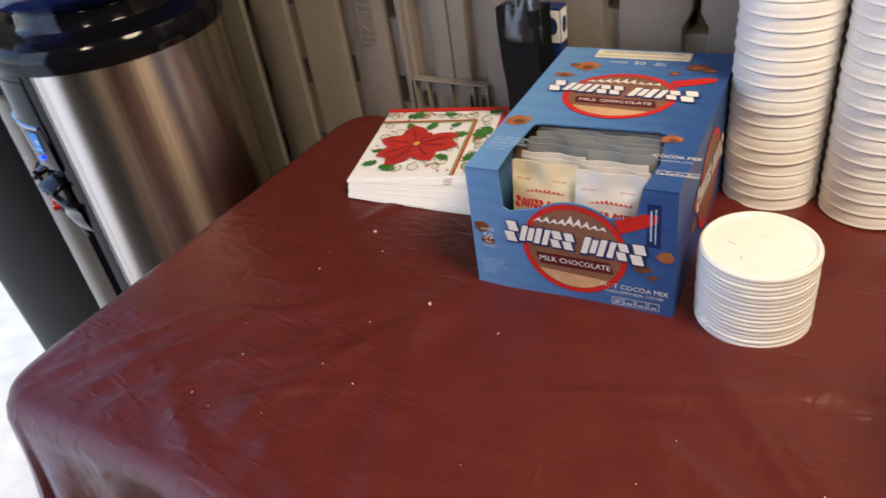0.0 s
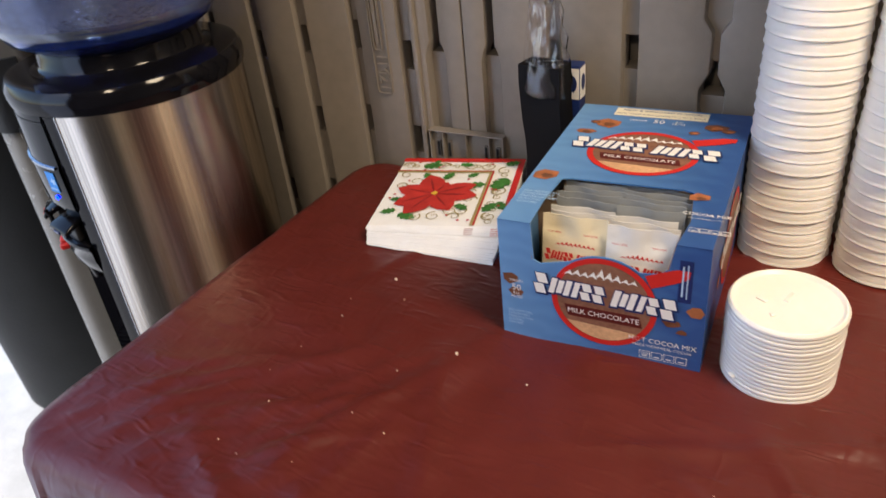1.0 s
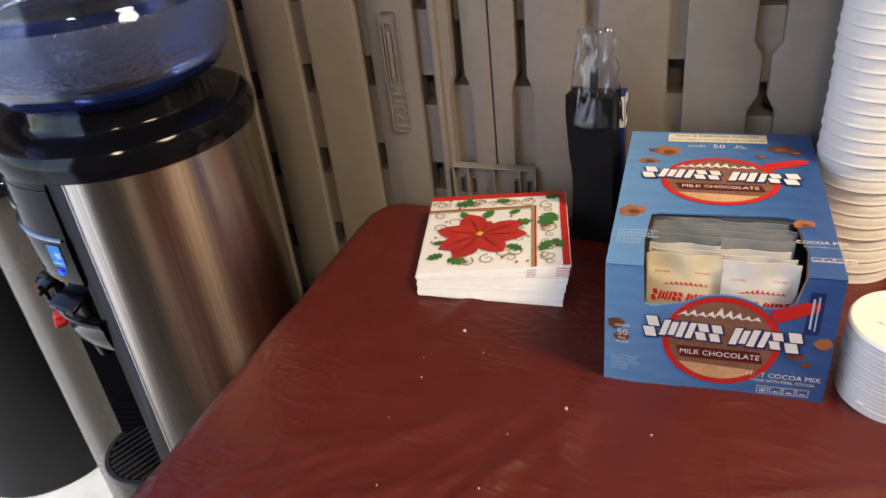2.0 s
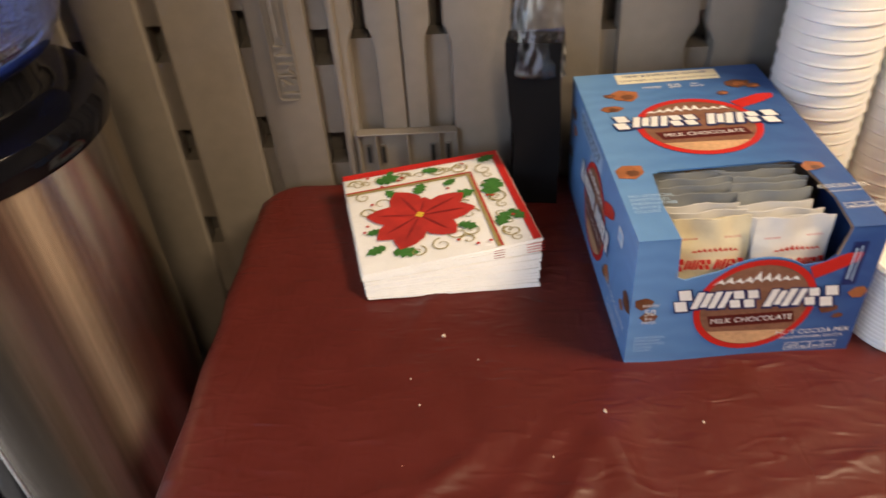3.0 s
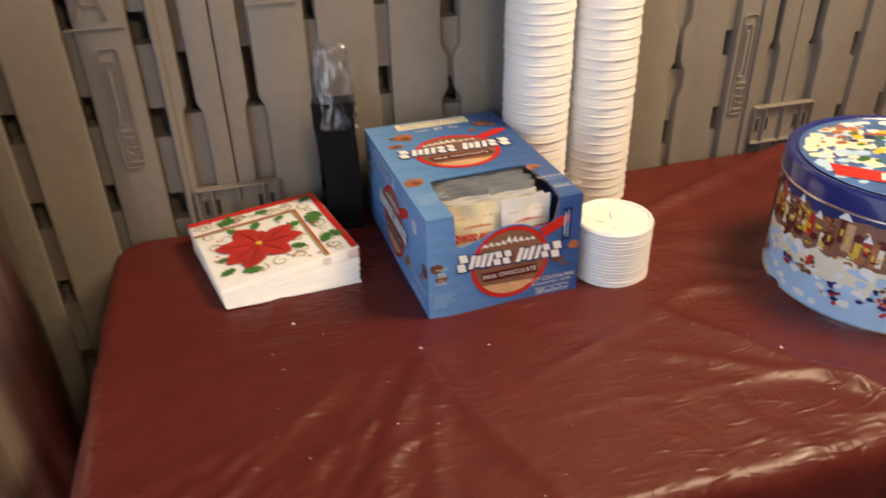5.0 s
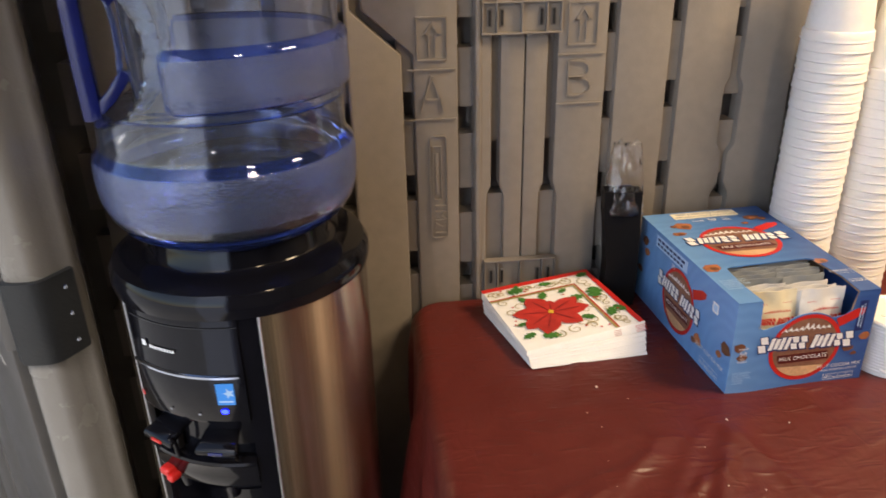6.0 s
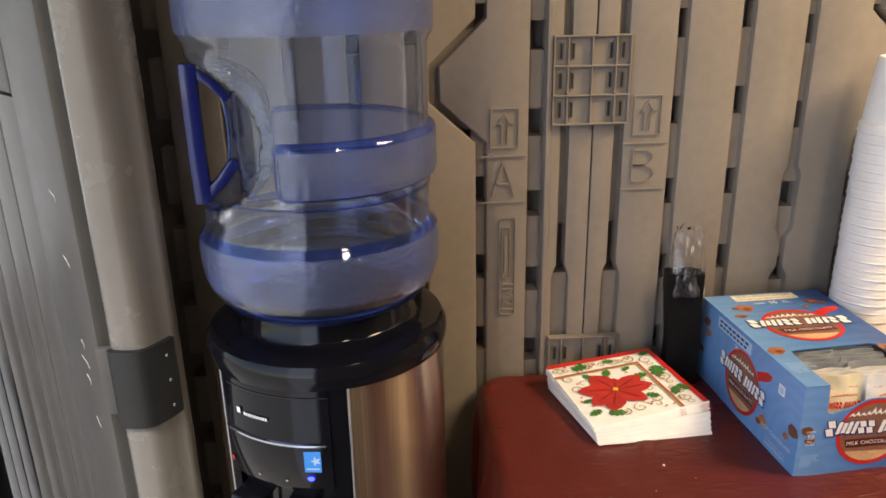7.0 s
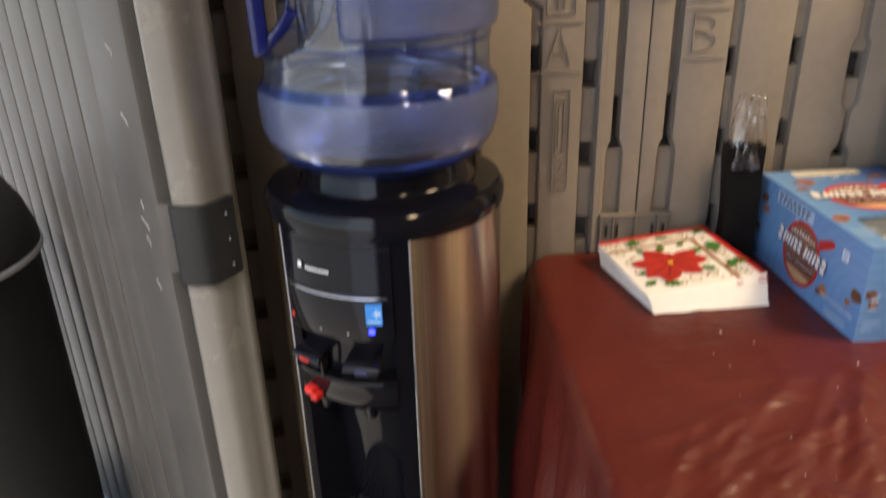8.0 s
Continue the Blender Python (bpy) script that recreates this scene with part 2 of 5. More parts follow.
def lathe(profile, n=64, cx=0.0, cy=0.0, a0=0.0, a1=360.0, bm=None):
    """Turns (radius, z) pairs round the upright axis through cx, cy."""
    bm = bm or bmesh.new()
    full = abs(a1 - a0) >= 359.9
    cols = n if full else n + 1
    rows = []
    for r, z in profile:
        row = []
        for i in range(cols):
            a = radians(a0 + (a1 - a0) * i / n)
            row.append(bm.verts.new((cx + r * math.cos(a), cy + r * math.sin(a), z)))
        rows.append(row)
    for a, b in zip(rows, rows[1:]):
        for i in range(n):
            j = (i + 1) % cols
            bm.faces.new((a[i], a[j], b[j], b[i]))
    bmesh.ops.remove_doubles(bm, verts=bm.verts, dist=1e-6)
    return bm


def prism(poly, fn, d0, d1, bevel=0.0):
    """Extrudes a 2D outline: fn(u, v, d) gives the place."""
    bm = bmesh.new()
    a = [bm.verts.new(fn(u, v, d0)) for u, v in poly]
    b = [bm.verts.new(fn(u, v, d1)) for u, v in poly]
    n = len(poly)
    front = bm.faces.new(a)
    bm.faces.new(b[::-1])
    for i in range(n):
        bm.faces.new((a[i], b[i], b[(i + 1) % n], a[(i + 1) % n]))
    if bevel:
        bmesh.ops.recalc_face_normals(bm, faces=bm.faces)
        bmesh.ops.bevel(bm, geom=list(front.edges), offset=bevel, segments=2, affect="EDGES", profile=0.5)
    return bm


def tube(points, radius, n=8, bm=None, flat=1.0):
    bm = bm or bmesh.new()
    pts = [Vector(p) for p in points]
    rings = []
    s = None
    for i, p in enumerate(pts):
        d = (pts[min(i + 1, len(pts) - 1)] - pts[max(i - 1, 0)]).normalized()
        if s is None:
            s = d.cross(Vector((0, 0, 1)))
            s = s if s.length > 0.05 else Vector((1, 0, 0))
        s = (s - d * s.dot(d)).normalized()
        u = s.cross(d).normalized()
        r = radius(i / (len(pts) - 1)) if callable(radius) else radius
        rings.append([bm.verts.new(p + s * (r * math.cos(k * math.tau / n)) + u * (r * flat * math.sin(k * math.tau / n))) for k in range(n)])
    for a, b in zip(rings, rings[1:]):
        for k in range(n):
            bm.faces.new((a[k], a[(k + 1) % n], b[(k + 1) % n], b[k]))
    bm.faces.new(rings[0][::-1])
    bm.faces.new(rings[-1])
    return bm


def text_bm(words, size, align="CENTER", space=1.0):
    """A flat mesh of words in the built-in font, in the XY plane."""
    cu = bpy.data.curves.new("words", "FONT")
    cu.body, cu.size, cu.align_x, cu.align_y, cu.space_line = words, size, align, "CENTER", space
    cu.resolution_u = 2
    ob = bpy.data.objects.new("words", cu)
    me = bpy.data.meshes.new_from_object(ob)
    bm = bmesh.new()
    bm.from_mesh(me)
    bpy.data.meshes.remove(me)
    bpy.data.objects.remove(ob)
    bpy.data.curves.remove(cu)
    return bm


def flat(polys, bm=None):
    """Flat polygons in the XY plane, as one bmesh."""
    bm = bm or bmesh.new()
    for poly in polys:
        bm.faces.new([bm.verts.new((u, v, 0)) for u, v in poly])
    return bm


def oval(cx, cy, rx, ry, n=36, a0=0.0, a1=360.0):
    return [(cx + rx * math.cos(radians(a0 + (a1 - a0) * i / n)), cy + ry * math.sin(radians(a0 + (a1 - a0) * i / n))) for i in range(n)]


def ring_bm(cx, cy, rx, ry, w, n=48):
    bm = bmesh.new()
    o = [bm.verts.new((u, v, 0)) for u, v in oval(cx, cy, rx, ry, n)]
    i = [bm.verts.new((u, v, 0)) for u, v in oval(cx, cy, rx - w, ry - w, n)]
    for k in range(n):
        bm.faces.new((o[k], o[(k + 1) % n], i[(k + 1) % n], i[k]))
    return bm


def moved(bm, m):
    bmesh.ops.transform(bm, matrix=m, verts=bm.verts)
    return bm


def chunk(cx, cy, r, seed):
    """An irregular broken-chocolate outline."""
    rnd = random.Random(seed)
    return [(cx + r * rnd.uniform(0.7, 1.15) * math.cos(a), cy + r * 0.7 * rnd.uniform(0.65, 1.15) * math.sin(a)) for a in [math.tau * k / 6 + seed * 0.7 for k in range(6)]]

# ---- setting: floor, walls, ceiling ----
TABLE = 0.74
WALL = 1.20

ground = tagged(link("ground", slab(-40, 40, -40, 40, -0.10, 0.0), CONCRETE), "pale concrete slab running in from the daylight outside", "ground", kind="structure")
# unseen floor, added dark so that less light bounces up onto the dispenser
tagged(link("floor", slab(-0.70, 1.86, -1.66, 1.25, 0.0, 0.004), FLOOR), "dark resin floor added inside the shed to cut light from below", "floor", kind="structure")
ceiling = tagged(link("ceiling", slab(-0.78, 1.95, -1.75, 1.32, 2.25, 2.30), CEILING), "plain pale shed ceiling", "ceiling", kind="structure")
tagged(link("wall_east", slab(1.85, 1.93, -1.73, 1.30, 0, 2.25), RESIN), "plain grey resin shed side wall", "wall", kind="structure")
tagged(link("wall_south", slab(-0.78, 1.85, -1.73, -1.65, 0, 2.25), RESIN), "plain grey resin shed end wall", "wall", kind="structure")
tagged(link("wall_west", slab(-0.78, -0.70, -1.65, -1.05, 0, 2.25), RESIN), "grey resin wall beside the open doorway", "wall", kind="structure")
tagged(link("door_lintel", slab(-0.78, -0.70, -1.05, 0.93, 2.02, 2.25), RESIN), "grey resin lintel over the open doorway", "lintel", kind="structure")

# backing coloured darker than the slats, for the shade seen through the slots
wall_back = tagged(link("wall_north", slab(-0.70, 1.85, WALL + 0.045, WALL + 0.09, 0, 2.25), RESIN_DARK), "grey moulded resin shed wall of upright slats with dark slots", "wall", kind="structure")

# Slots between the slats: centre, half width, and the shape of the opening
SLOTS = [(-0.645, 0.008, "plain"), (-0.558, 0.009, "plain"), (-0.470, 0.009, "plain"), (-0.381, 0.009, "plain"), (-0.296, 0.010, "plain"),
         (-0.204, 0.0075, "notch"), (-0.124, 0.011, "plain"), (-0.081, 0.0065, "key"), (-0.040, 0.0012, "seam"), (-0.002, 0.0065, "key"),
         (0.082, 0.0075, "plain"), (0.175, 0.009, "plain"), (0.268, 0.007, "bulb"), (0.362, 0.008, "notch_r"), (0.452, 0.008, "plain"),
         (0.540, 0.008, "plain"), (0.622, 0.008, "bulb"), (0.708, 0.010, "plain"), (0.790, 0.0065, "key"), (0.827, 0.0012, "seam"),
         (0.864, 0.0065, "key"), (0.945, 0.010, "plain"), (1.025, 0.009, "plain"), (1.11, 0.009, "plain"), (1.20, 0.009, "bulb"),
         (1.29, 0.009, "plain"), (1.38, 0.009, "plain"), (1.47, 0.009, "plain"), (1.56, 0.009, "plain"), (1.65, 0.009, "plain"), (1.74, 0.009, "plain")]
TOP = 2.2


def slot_edges(c, h, shape):
    """The slot's outline, upwards: (z, left x, right x)."""
    if shape == "bulb":
        w = 0.0135
        return [(0.02, c - h, c + h), (0.845, c - h, c + h), (0.860, c - w, c + w), (0.884, c - w, c + w), (0.902, c - 0.004, c + 0.004), (0.948, c - 0.004, c + 0.004),
                (0.962, c - w, c + w), (1.050, c - w, c + w), (1.062, c - h, c + h), (TOP, c - h, c + h)]
    if shape == "key":
        w = 0.0135
        return [(0.02, c - w, c + w), (0.896, c - w, c + w), (0.908, c - w * 0.8, c + w * 0.8), (0.918, c - h, c + h), (TOP, c - h, c + h)]
    if shape in ("notch", "notch_r"):
        s = -1 if shape == "notch" else 1
        d = 0.066 * s
        return [(0.02, c - h, c + h), (1.112, c - h, c + h), (1.172, c + d - h, c + d + h), (1.222, c + d - h, c + d + h), (1.285, c - h, c + h), (TOP, c - h, c + h)]
    return [(0.02, c - h, c + h), (TOP, c - h, c + h)]


for (s0, s1) in zip(SLOTS, SLOTS[1:]):
    left = [(xr, z) for z, xl, xr in slot_edges(*s0)]
    right = [(xl, z) for z, xl, xr in slot_edges(*s1)]
    seam = "seam" in (s0[2], s1[2])
    proud = 0.004 if seam else 0.0
    bm = prism(left + right[::-1], lambda u, v, d: (u, d, v), WALL + proud, WALL + 0.030, 0.0035 if not seam else 0.0012)
    link("slat", bm, RESIN, wall_back, smooth=True)
for k, (c, h, shape) in enumerate(SLOTS):
    # recessed webs that join the slats, with open pockets between
    if shape == "seam":
        continue
    bm = bmesh.new()
    if shape == "key":
        slab(c - 0.015, c + 0.015, WALL + 0.017, WALL + 0.043, 0.02, 0.900, 0, bm=bm)
        slab(c - 0.015, c + 0.015, WALL + 0.022, WALL + 0.043, 0.98, TOP, 0, bm=bm)
    else:
        z = 0.06 + 0.012 * (k % 3)
        while z < TOP - 0.1:
            slab(c - h - 0.006, c + h + 0.006, WALL + 0.012, WALL + 0.043, z, z + 0.082, 0, bm=bm)
            z += 0.122
        if shape in ("notch", "notch_r"):
            s = -1 if shape == "notch" else 1
            x0, x1 = sorted((c, c + s * 0.078))
            slab(x0, x1, WALL + 0.020, WALL + 0.043, 1.13, 1.27, 0, bm=bm)
    link("web", bm, RESIN, wall_back)

# raised ridge beside the keyed panel, and its mirror on the next panel
for x in (-0.1075, 0.757):
    link("ridge", slab(x - 0.004, x + 0.004, WALL - 0.006, WALL + 0.004, 0.02, TOP, 0.002), RESIN, wall_back, smooth=True)


def wall_bracket(x0, x1, z0, z1, rows, name_label):
    """A moulded lattice bracket: outer frame, bars, and small slotted plates."""
    root = thing("wall_bracket", name_label, "bracket", pose(0, 0, 0))
    y0, y1 = WALL - 0.009, WALL + 0.003
    w = 0.0022
    for x in (x0, x0 + 0.020, (x0 + x1) / 2, x1 - 0.020, x1):
        part("upright_bar", slab(x - w / 2, x + w / 2, y0, y1, z0, z1, 0.0005), RESIN, root)
    for i in range(rows + 1):
        z = z0 + (z1 - z0) * i / rows
        part("cross_bar", slab(x0 - w / 2, x1 + w / 2, y0 - 0.001, y1, z - w / 2, z + w / 2, 0.0005), RESIN, root)
    part("back_plate", slab(x0, x1, WALL - 0.001, WALL + 0.006, z0, z1), RESIN, root)
    for i in range(rows):
        zc = z0 + (z1 - z0) * (i + 0.5) / rows
        for x in (x0 + 0.010, x0 + 0.027, x1 - 0.027, x1 - 0.010):
            # slots and holes are dark raised slabs, coloured for the shade inside them
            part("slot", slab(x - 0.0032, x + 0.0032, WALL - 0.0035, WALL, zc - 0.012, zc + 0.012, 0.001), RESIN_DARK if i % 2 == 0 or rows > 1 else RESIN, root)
            part("slot_hole", slab(x - 0.0016, x + 0.0016, WALL - 0.0042, WALL - 0.002, zc - 0.010, zc + 0.010), BLACK_MATT, root)
    return root


wall_bracket(-0.102, 0.006, 1.137, 1.259, 3, "grey moulded lattice bracket on the slatted resin wall")
wall_bracket(-0.097, 0.013, 0.742, 0.798, 1, "low grey moulded bracket on the wall behind the napkins")
wall_bracket(0.772, 0.880, 0.752, 0.812, 1, "low grey moulded bracket on the wall behind the tin")

# raised markings moulded into the slats


def on_wall(bm, x, z, spin=0.0, depth=0.0034):
    """Stands a flat XY drawing on the wall and gives it a little thickness."""
    geo = bmesh.ops.extrude_face_region(bm, geom=bm.faces[:])
    bmesh.ops.translate(bm, vec=(0, 0, depth), verts=[g for g in geo["geom"] if isinstance(g, bmesh.types.BMVert)])
    return moved(bm, pose(x, WALL + 0.0003, z, 90, 0, 0) @ pose(0, 0, 0, 0, 0, spin))


def outline(w, h, t=0.0015):
    return flat([[(-w, -h), (w, -h), (w, -h + t), (-w, -h + t)], [(-w, h - t), (w, h - t), (w, h), (-w, h)],
                 [(-w, -h + t), (-w + t, -h + t), (-w + t, h - t), (-w, h - t)], [(w - t, -h + t), (w, -h + t), (w, h - t), (w - t, h - t)]])


def arrow_mark():
    t = 0.0016
    return flat([[(-0.011, 0.004), (0, 0.019), (0, 0.019 - 2 * t), (-0.011 + 2 * t, 0.004)], [(0, 0.019), (0.011, 0.004), (0.011 - 2 * t, 0.004), (0, 0.019 - 2 * t)],
                 [(-0.011, 0.004), (-0.005, 0.004), (-0.005, 0.004 + t), (-0.011, 0.004 + t)], [(0.005, 0.004), (0.011, 0.004), (0.011, 0.004 + t), (0.005, 0.004 + t)],
                 [(-0.005, -0.019), (-0.005 + t, -0.019), (-0.005 + t, 0.004), (-0.005, 0.004)], [(0.005 - t, -0.019), (0.005, -0.019), (0.005, 0.004), (0.005 - t, 0.004)]])


def rounded_frame(w, h, r, t=0.0014):
    """A thin raised outline with round corners."""
    bm = bmesh.new()
    loops = []
    for d in (0.0, t):
        ring = []
        for cx, cy, a0 in ((w - r, h - r, 0), (r - w, h - r, 90), (r - w, r - h, 180), (w - r, r - h, 270)):
            for k in range(5):
                a = radians(a0 + 22.5 * k)
                ring.append(bm.verts.new((cx + (r - d) * math.cos(a), cy + (r - d) * math.sin(a), 0)))
        loops.append(ring)
    for k in range(20):
        bm.faces.new((loops[0][k], loops[0][(k + 1) % 20], loops[1][(k + 1) % 20], loops[1][k]))
    return bm


def stroke(points, t):
    """A flat line of even width through the points."""
    polys = []
    for (x0, y0), (x1, y1) in zip(points, points[1:]):
        ln = math.hypot(x1 - x0, y1 - y0)
        nx, ny = -(y1 - y0) / ln * t / 2, (x1 - x0) / ln * t / 2
        polys.append([(x0 - nx, y0 - ny), (x1 - nx, y1 - ny), (x1 + nx, y1 + ny), (x0 + nx, y0 + ny)])
    return polys


def stroke_letter(letter):
    """The thin moulded capitals, 5 cm high."""
    t = 0.0030
    if letter == "A":
        return flat(stroke([(-0.0165, -0.025), (0.0, 0.025)], t) + stroke([(0.0, 0.0245), (0.0165, -0.025)], t) + stroke([(-0.0115, -0.008), (0.0115, -0.008)], t))
    bow = lambda cy, ry, rx: [(-0.002 + rx * math.cos(radians(a)), cy + ry * math.sin(radians(a))) for a in range(90, -91, -30)]
    return flat(stroke([(-0.0165, -0.0255), (-0.0165, 0.0255)], t) + stroke([(-0.0165, 0.024)] + bow(0.0125, 0.0115, 0.015) + [(-0.0165, 0.001)], t)
                + stroke([(-0.0165, 0.0)] + bow(-0.0118, 0.0122, 0.018) + [(-0.0165, -0.024)], t))


marks = thing("wall_marking", "raised letters and arrows moulded into the slatted wall", "marking")
for x, z, letter in ((-0.170, 1.133, "A"), (0.038, 1.146, "B")):
    part("arrow_frame", on_wall(outline(0.021, 0.029, 0.0019), x, z), RESIN, marks)
    part("arrow", on_wall(moved(arrow_mark(), Matrix.Diagonal((1.05, 1.15, 1, 1))), x, z), RESIN, marks)
    part("letter", on_wall(stroke_letter(letter), x - 0.001, z - 0.0745), RESIN, marks)
    for dz in (-0.041, -0.110):
        part("rule", on_wall(flat([[(-0.033, -0.0010), (0.033, -0.0010), (0.033, 0.0010), (-0.033, 0.0010)]]), x - 0.001, z + dz), RESIN, marks)
for x, z in ((-0.1645, 0.920), (0.737, 0.884)):
    part("code_frame", on_wall(rounded_frame(0.0125, 0.079, 0.006), x, z), RESIN, marks)
    part("badge_frame", on_wall(rounded_frame(0.0065, 0.041, 0.003), x - 0.002, z + 0.023), RESIN, marks)
    part("badge_bar", on_wall(flat([[(-0.0024, -0.030), (0.0024, -0.030), (0.0024, 0.030), (-0.0024, 0.030)]]), x - 0.002, z + 0.023), RESIN, marks)
    part("code", on_wall(text_bm("1M21", 0.024), x + 0.001, z - 0.049, -90), RESIN, marks)

# ---- door post with its catch, and the open leaf ----
post = thing("door_post", "rounded pale resin door post of the shed", "post", kind="structure")
prof = [(-0.676, 0.985), (-0.666, 0.942), (-0.661, 0.937), (-0.650, 0.9345), (-0.638, 0.934), (-0.632, 0.935), (-0.627, 0.938), (-0.6225, 0.943), (-0.615, 0.955), (-0.609, 0.966), (-0.6055, 0.969), (-0.602, 0.973), (-0.600, 0.981),
        (-0.602, 0.992), (-0.614, 1.0), (-0.650, 1.01), (-0.676, 1.01)]
part("post_body", prism(prof, lambda u, v, d: (u, v, d), 0.0, 2.02), DOOR_RESIN, post, smooth=True)
part("edge_strip", slab(-0.705, -0.6765, 0.998, 1.009, 0.0, 2.0, 0.003), RESIN_DARK, post, smooth=True)
part("post_filler", slab(-0.755, -0.695, 1.06, 1.29, 0.0, 2.25), RESIN, post)
catch = thing("door_catch", "black plastic catch screwed round the pale door post", "catch")
cprof = [(-0.670, 0.937), (-0.664, 0.929), (-0.650, 0.9265), (-0.636, 0.926), (-0.626, 0.929), (-0.6185, 0.937), (-0.607, 0.955), (-0.601, 0.965), (-0.6065, 0.969), (-0.613, 0.958), (-0.6205, 0.946), (-0.6265, 0.9385), (-0.638, 0.934), (-0.650, 0.9345), (-0.661, 0.937), (-0.666, 0.942)]
part("catch_plate", prism(cprof, lambda u, v, d: (u, v, d), 0.838, 0.940, 0.004), BLACK_MATT, catch, smooth=True)
for z in (0.855, 0.889, 0.922):
    part("screw", moved(lathe([(0.0, 0.0015), (0.002, 0.0012), (0.003, 0.0)], 12), pose(-0.6085, 0.9535, z, 90, 0, 58)), CHROME, catch, smooth=True)
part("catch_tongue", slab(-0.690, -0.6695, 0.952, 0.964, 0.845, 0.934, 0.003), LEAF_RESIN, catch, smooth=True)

LEAF = pose(-0.694, 0.970, 0.0, 0, 0, 131)      # leaf runs away from the post, outwards
leaf = thing("door_leaf", "open grey resin shed door with upright grooves", "door", LEAF, kind="structure")
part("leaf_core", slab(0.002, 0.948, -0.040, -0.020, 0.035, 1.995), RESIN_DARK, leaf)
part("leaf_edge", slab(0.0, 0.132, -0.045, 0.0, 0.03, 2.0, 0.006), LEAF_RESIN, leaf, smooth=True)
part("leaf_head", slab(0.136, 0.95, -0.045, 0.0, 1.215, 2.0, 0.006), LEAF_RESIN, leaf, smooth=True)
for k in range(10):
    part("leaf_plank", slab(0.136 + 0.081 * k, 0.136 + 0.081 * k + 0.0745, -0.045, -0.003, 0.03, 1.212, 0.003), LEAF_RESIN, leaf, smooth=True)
for k, z in enumerate((0.80, 0.86, 0.885, 0.91, 1.02, 1.10)):
    part("scuff", tube([(0.040 + 0.006 * (k % 2), 0.0002, z), (0.045, 0.0002, z + 0.006), (0.050 + 0.005 * (k % 3), 0.0002, z + 0.012)], 0.0004, 5), SCUFF, leaf)

# ---- table and its cloth ----
TX0, TX1, TY0, TY1 = -0.198, 1.63, 0.600, 1.178
table = thing("folding_table", "folding table hidden under a maroon cloth", "table", pose(0, 0, 0))
part("tabletop", slab(TX0 + 0.006, TX1, TY0 + 0.006, TY1, TABLE - 0.05, TABLE - 0.006, 0.012), WHITE_PAPER, table, smooth=True)
for x in (-0.06, 1.45):
    for y in (0.68, 1.10):
        part("leg", tube([(x, y, 0.0), (x, y, TABLE - 0.05)], 0.013), BLACK, table, smooth=True)
    part("leg_brace", tube([(x, 0.68, 0.12), (x, 1.10, 0.12)], 0.010), BLACK, table, smooth=True)


def crease(x, y):
    """Height of the cloth's wrinkles at a place on the tabletop."""
    v = Vector((x * 3.1, y * 3.1, 0.3))
    soft = noise.noise(v) * 0.0034 + noise.noise(v * 2.6 + Vector((5, 1, 0))) * 0.0024 + noise.noise(v * 6 + Vector((2, 7, 0))) * 0.0008
    h = soft
    # long folds fanning out from the corner and from under the carton
    for ax, ay, ang, wid, amp, ln in FOLDS:
        c, s = math.cos(radians(ang)), math.sin(radians(ang))
        u, w = (x - ax) * c + (y - ay) * s, -(x - ax) * s + (y - ay) * c
        w += 0.010 * noise.noise(Vector((u * 9, ang, 0)))
        if abs(w) < wid * 4:
            fade = max(0.0, 1 - abs(u / ln - 0.5) * 2)
            h += 1.1 * amp * math.exp(-(w / wid) ** 2) * min(1, fade * 2.2)
    crush = max(0.0, noise.noise(Vector((x * 1.7 + 3, y * 1.7, 2))) + max(0.0, x - 0.35) * 0.7)
    h += crush * 0.0055 * (1 - abs(noise.noise(Vector((x * 9, y * 9, 1))))) ** 3
    return h


rnd = random.Random(4)
FOLDS = [(-0.17, 0.60, 47, 0.0080, 0.0018, 0.36), (-0.14, 0.59, 60, 0.0070, 0.0010, 0.20), (-0.10, 0.59, 50, 0.0100, 0.0020, 0.38), (-0.19, 0.65, 35, 0.0090, 0.0016, 0.34), (-0.19, 0.72, 18, 0.0100, 0.0018, 0.26),
         (0.02, 0.60, 66, 0.017, 0.0032, 0.36), (0.07, 0.58, 74, 0.013, 0.0024, 0.32), (0.46, 1.03, 22, 0.014, 0.010, 0.55), (0.42, 0.86, -8, 0.010, 0.004, 0.30),
         (0.10, 0.88, -70, 0.012, 0.003, 0.35), (0.36, 0.88, -52, 0.010, 0.004, 0.40), (0.30, 0.80, -30, 0.008, 0.003, 0.4), (0.02, 0.72, -3, 0.006, 0.0012, 1.3)]
for k in range(30):     # fine pulled creases at the corner towards the daylight
    FOLDS.append((rnd.uniform(-0.19, 0.02), rnd.uniform(0.60, 0.70), rnd.uniform(28, 62), rnd.uniform(0.0045, 0.0065), rnd.uniform(0.0008, 0.0015), rnd.uniform(0.08, 0.20)))
for k in range(24):     # crushed facets towards the tin
    FOLDS.append((rnd.uniform(0.30, 1.0), rnd.uniform(0.55, 1.05), rnd.uniform(-80, 80), rnd.uniform(0.012, 0.026), rnd.uniform(0.0015, 0.0035), rnd.uniform(0.10, 0.28)))
for k in range(26):
    FOLDS.append((rnd.uniform(-0.2, 1.2), rnd.uniform(0.55, 1.1), rnd.uniform(-70, 80), rnd.uniform(0.007, 0.014), rnd.uniform(0.0012, 0.0032), rnd.uniform(0.12, 0.4)))


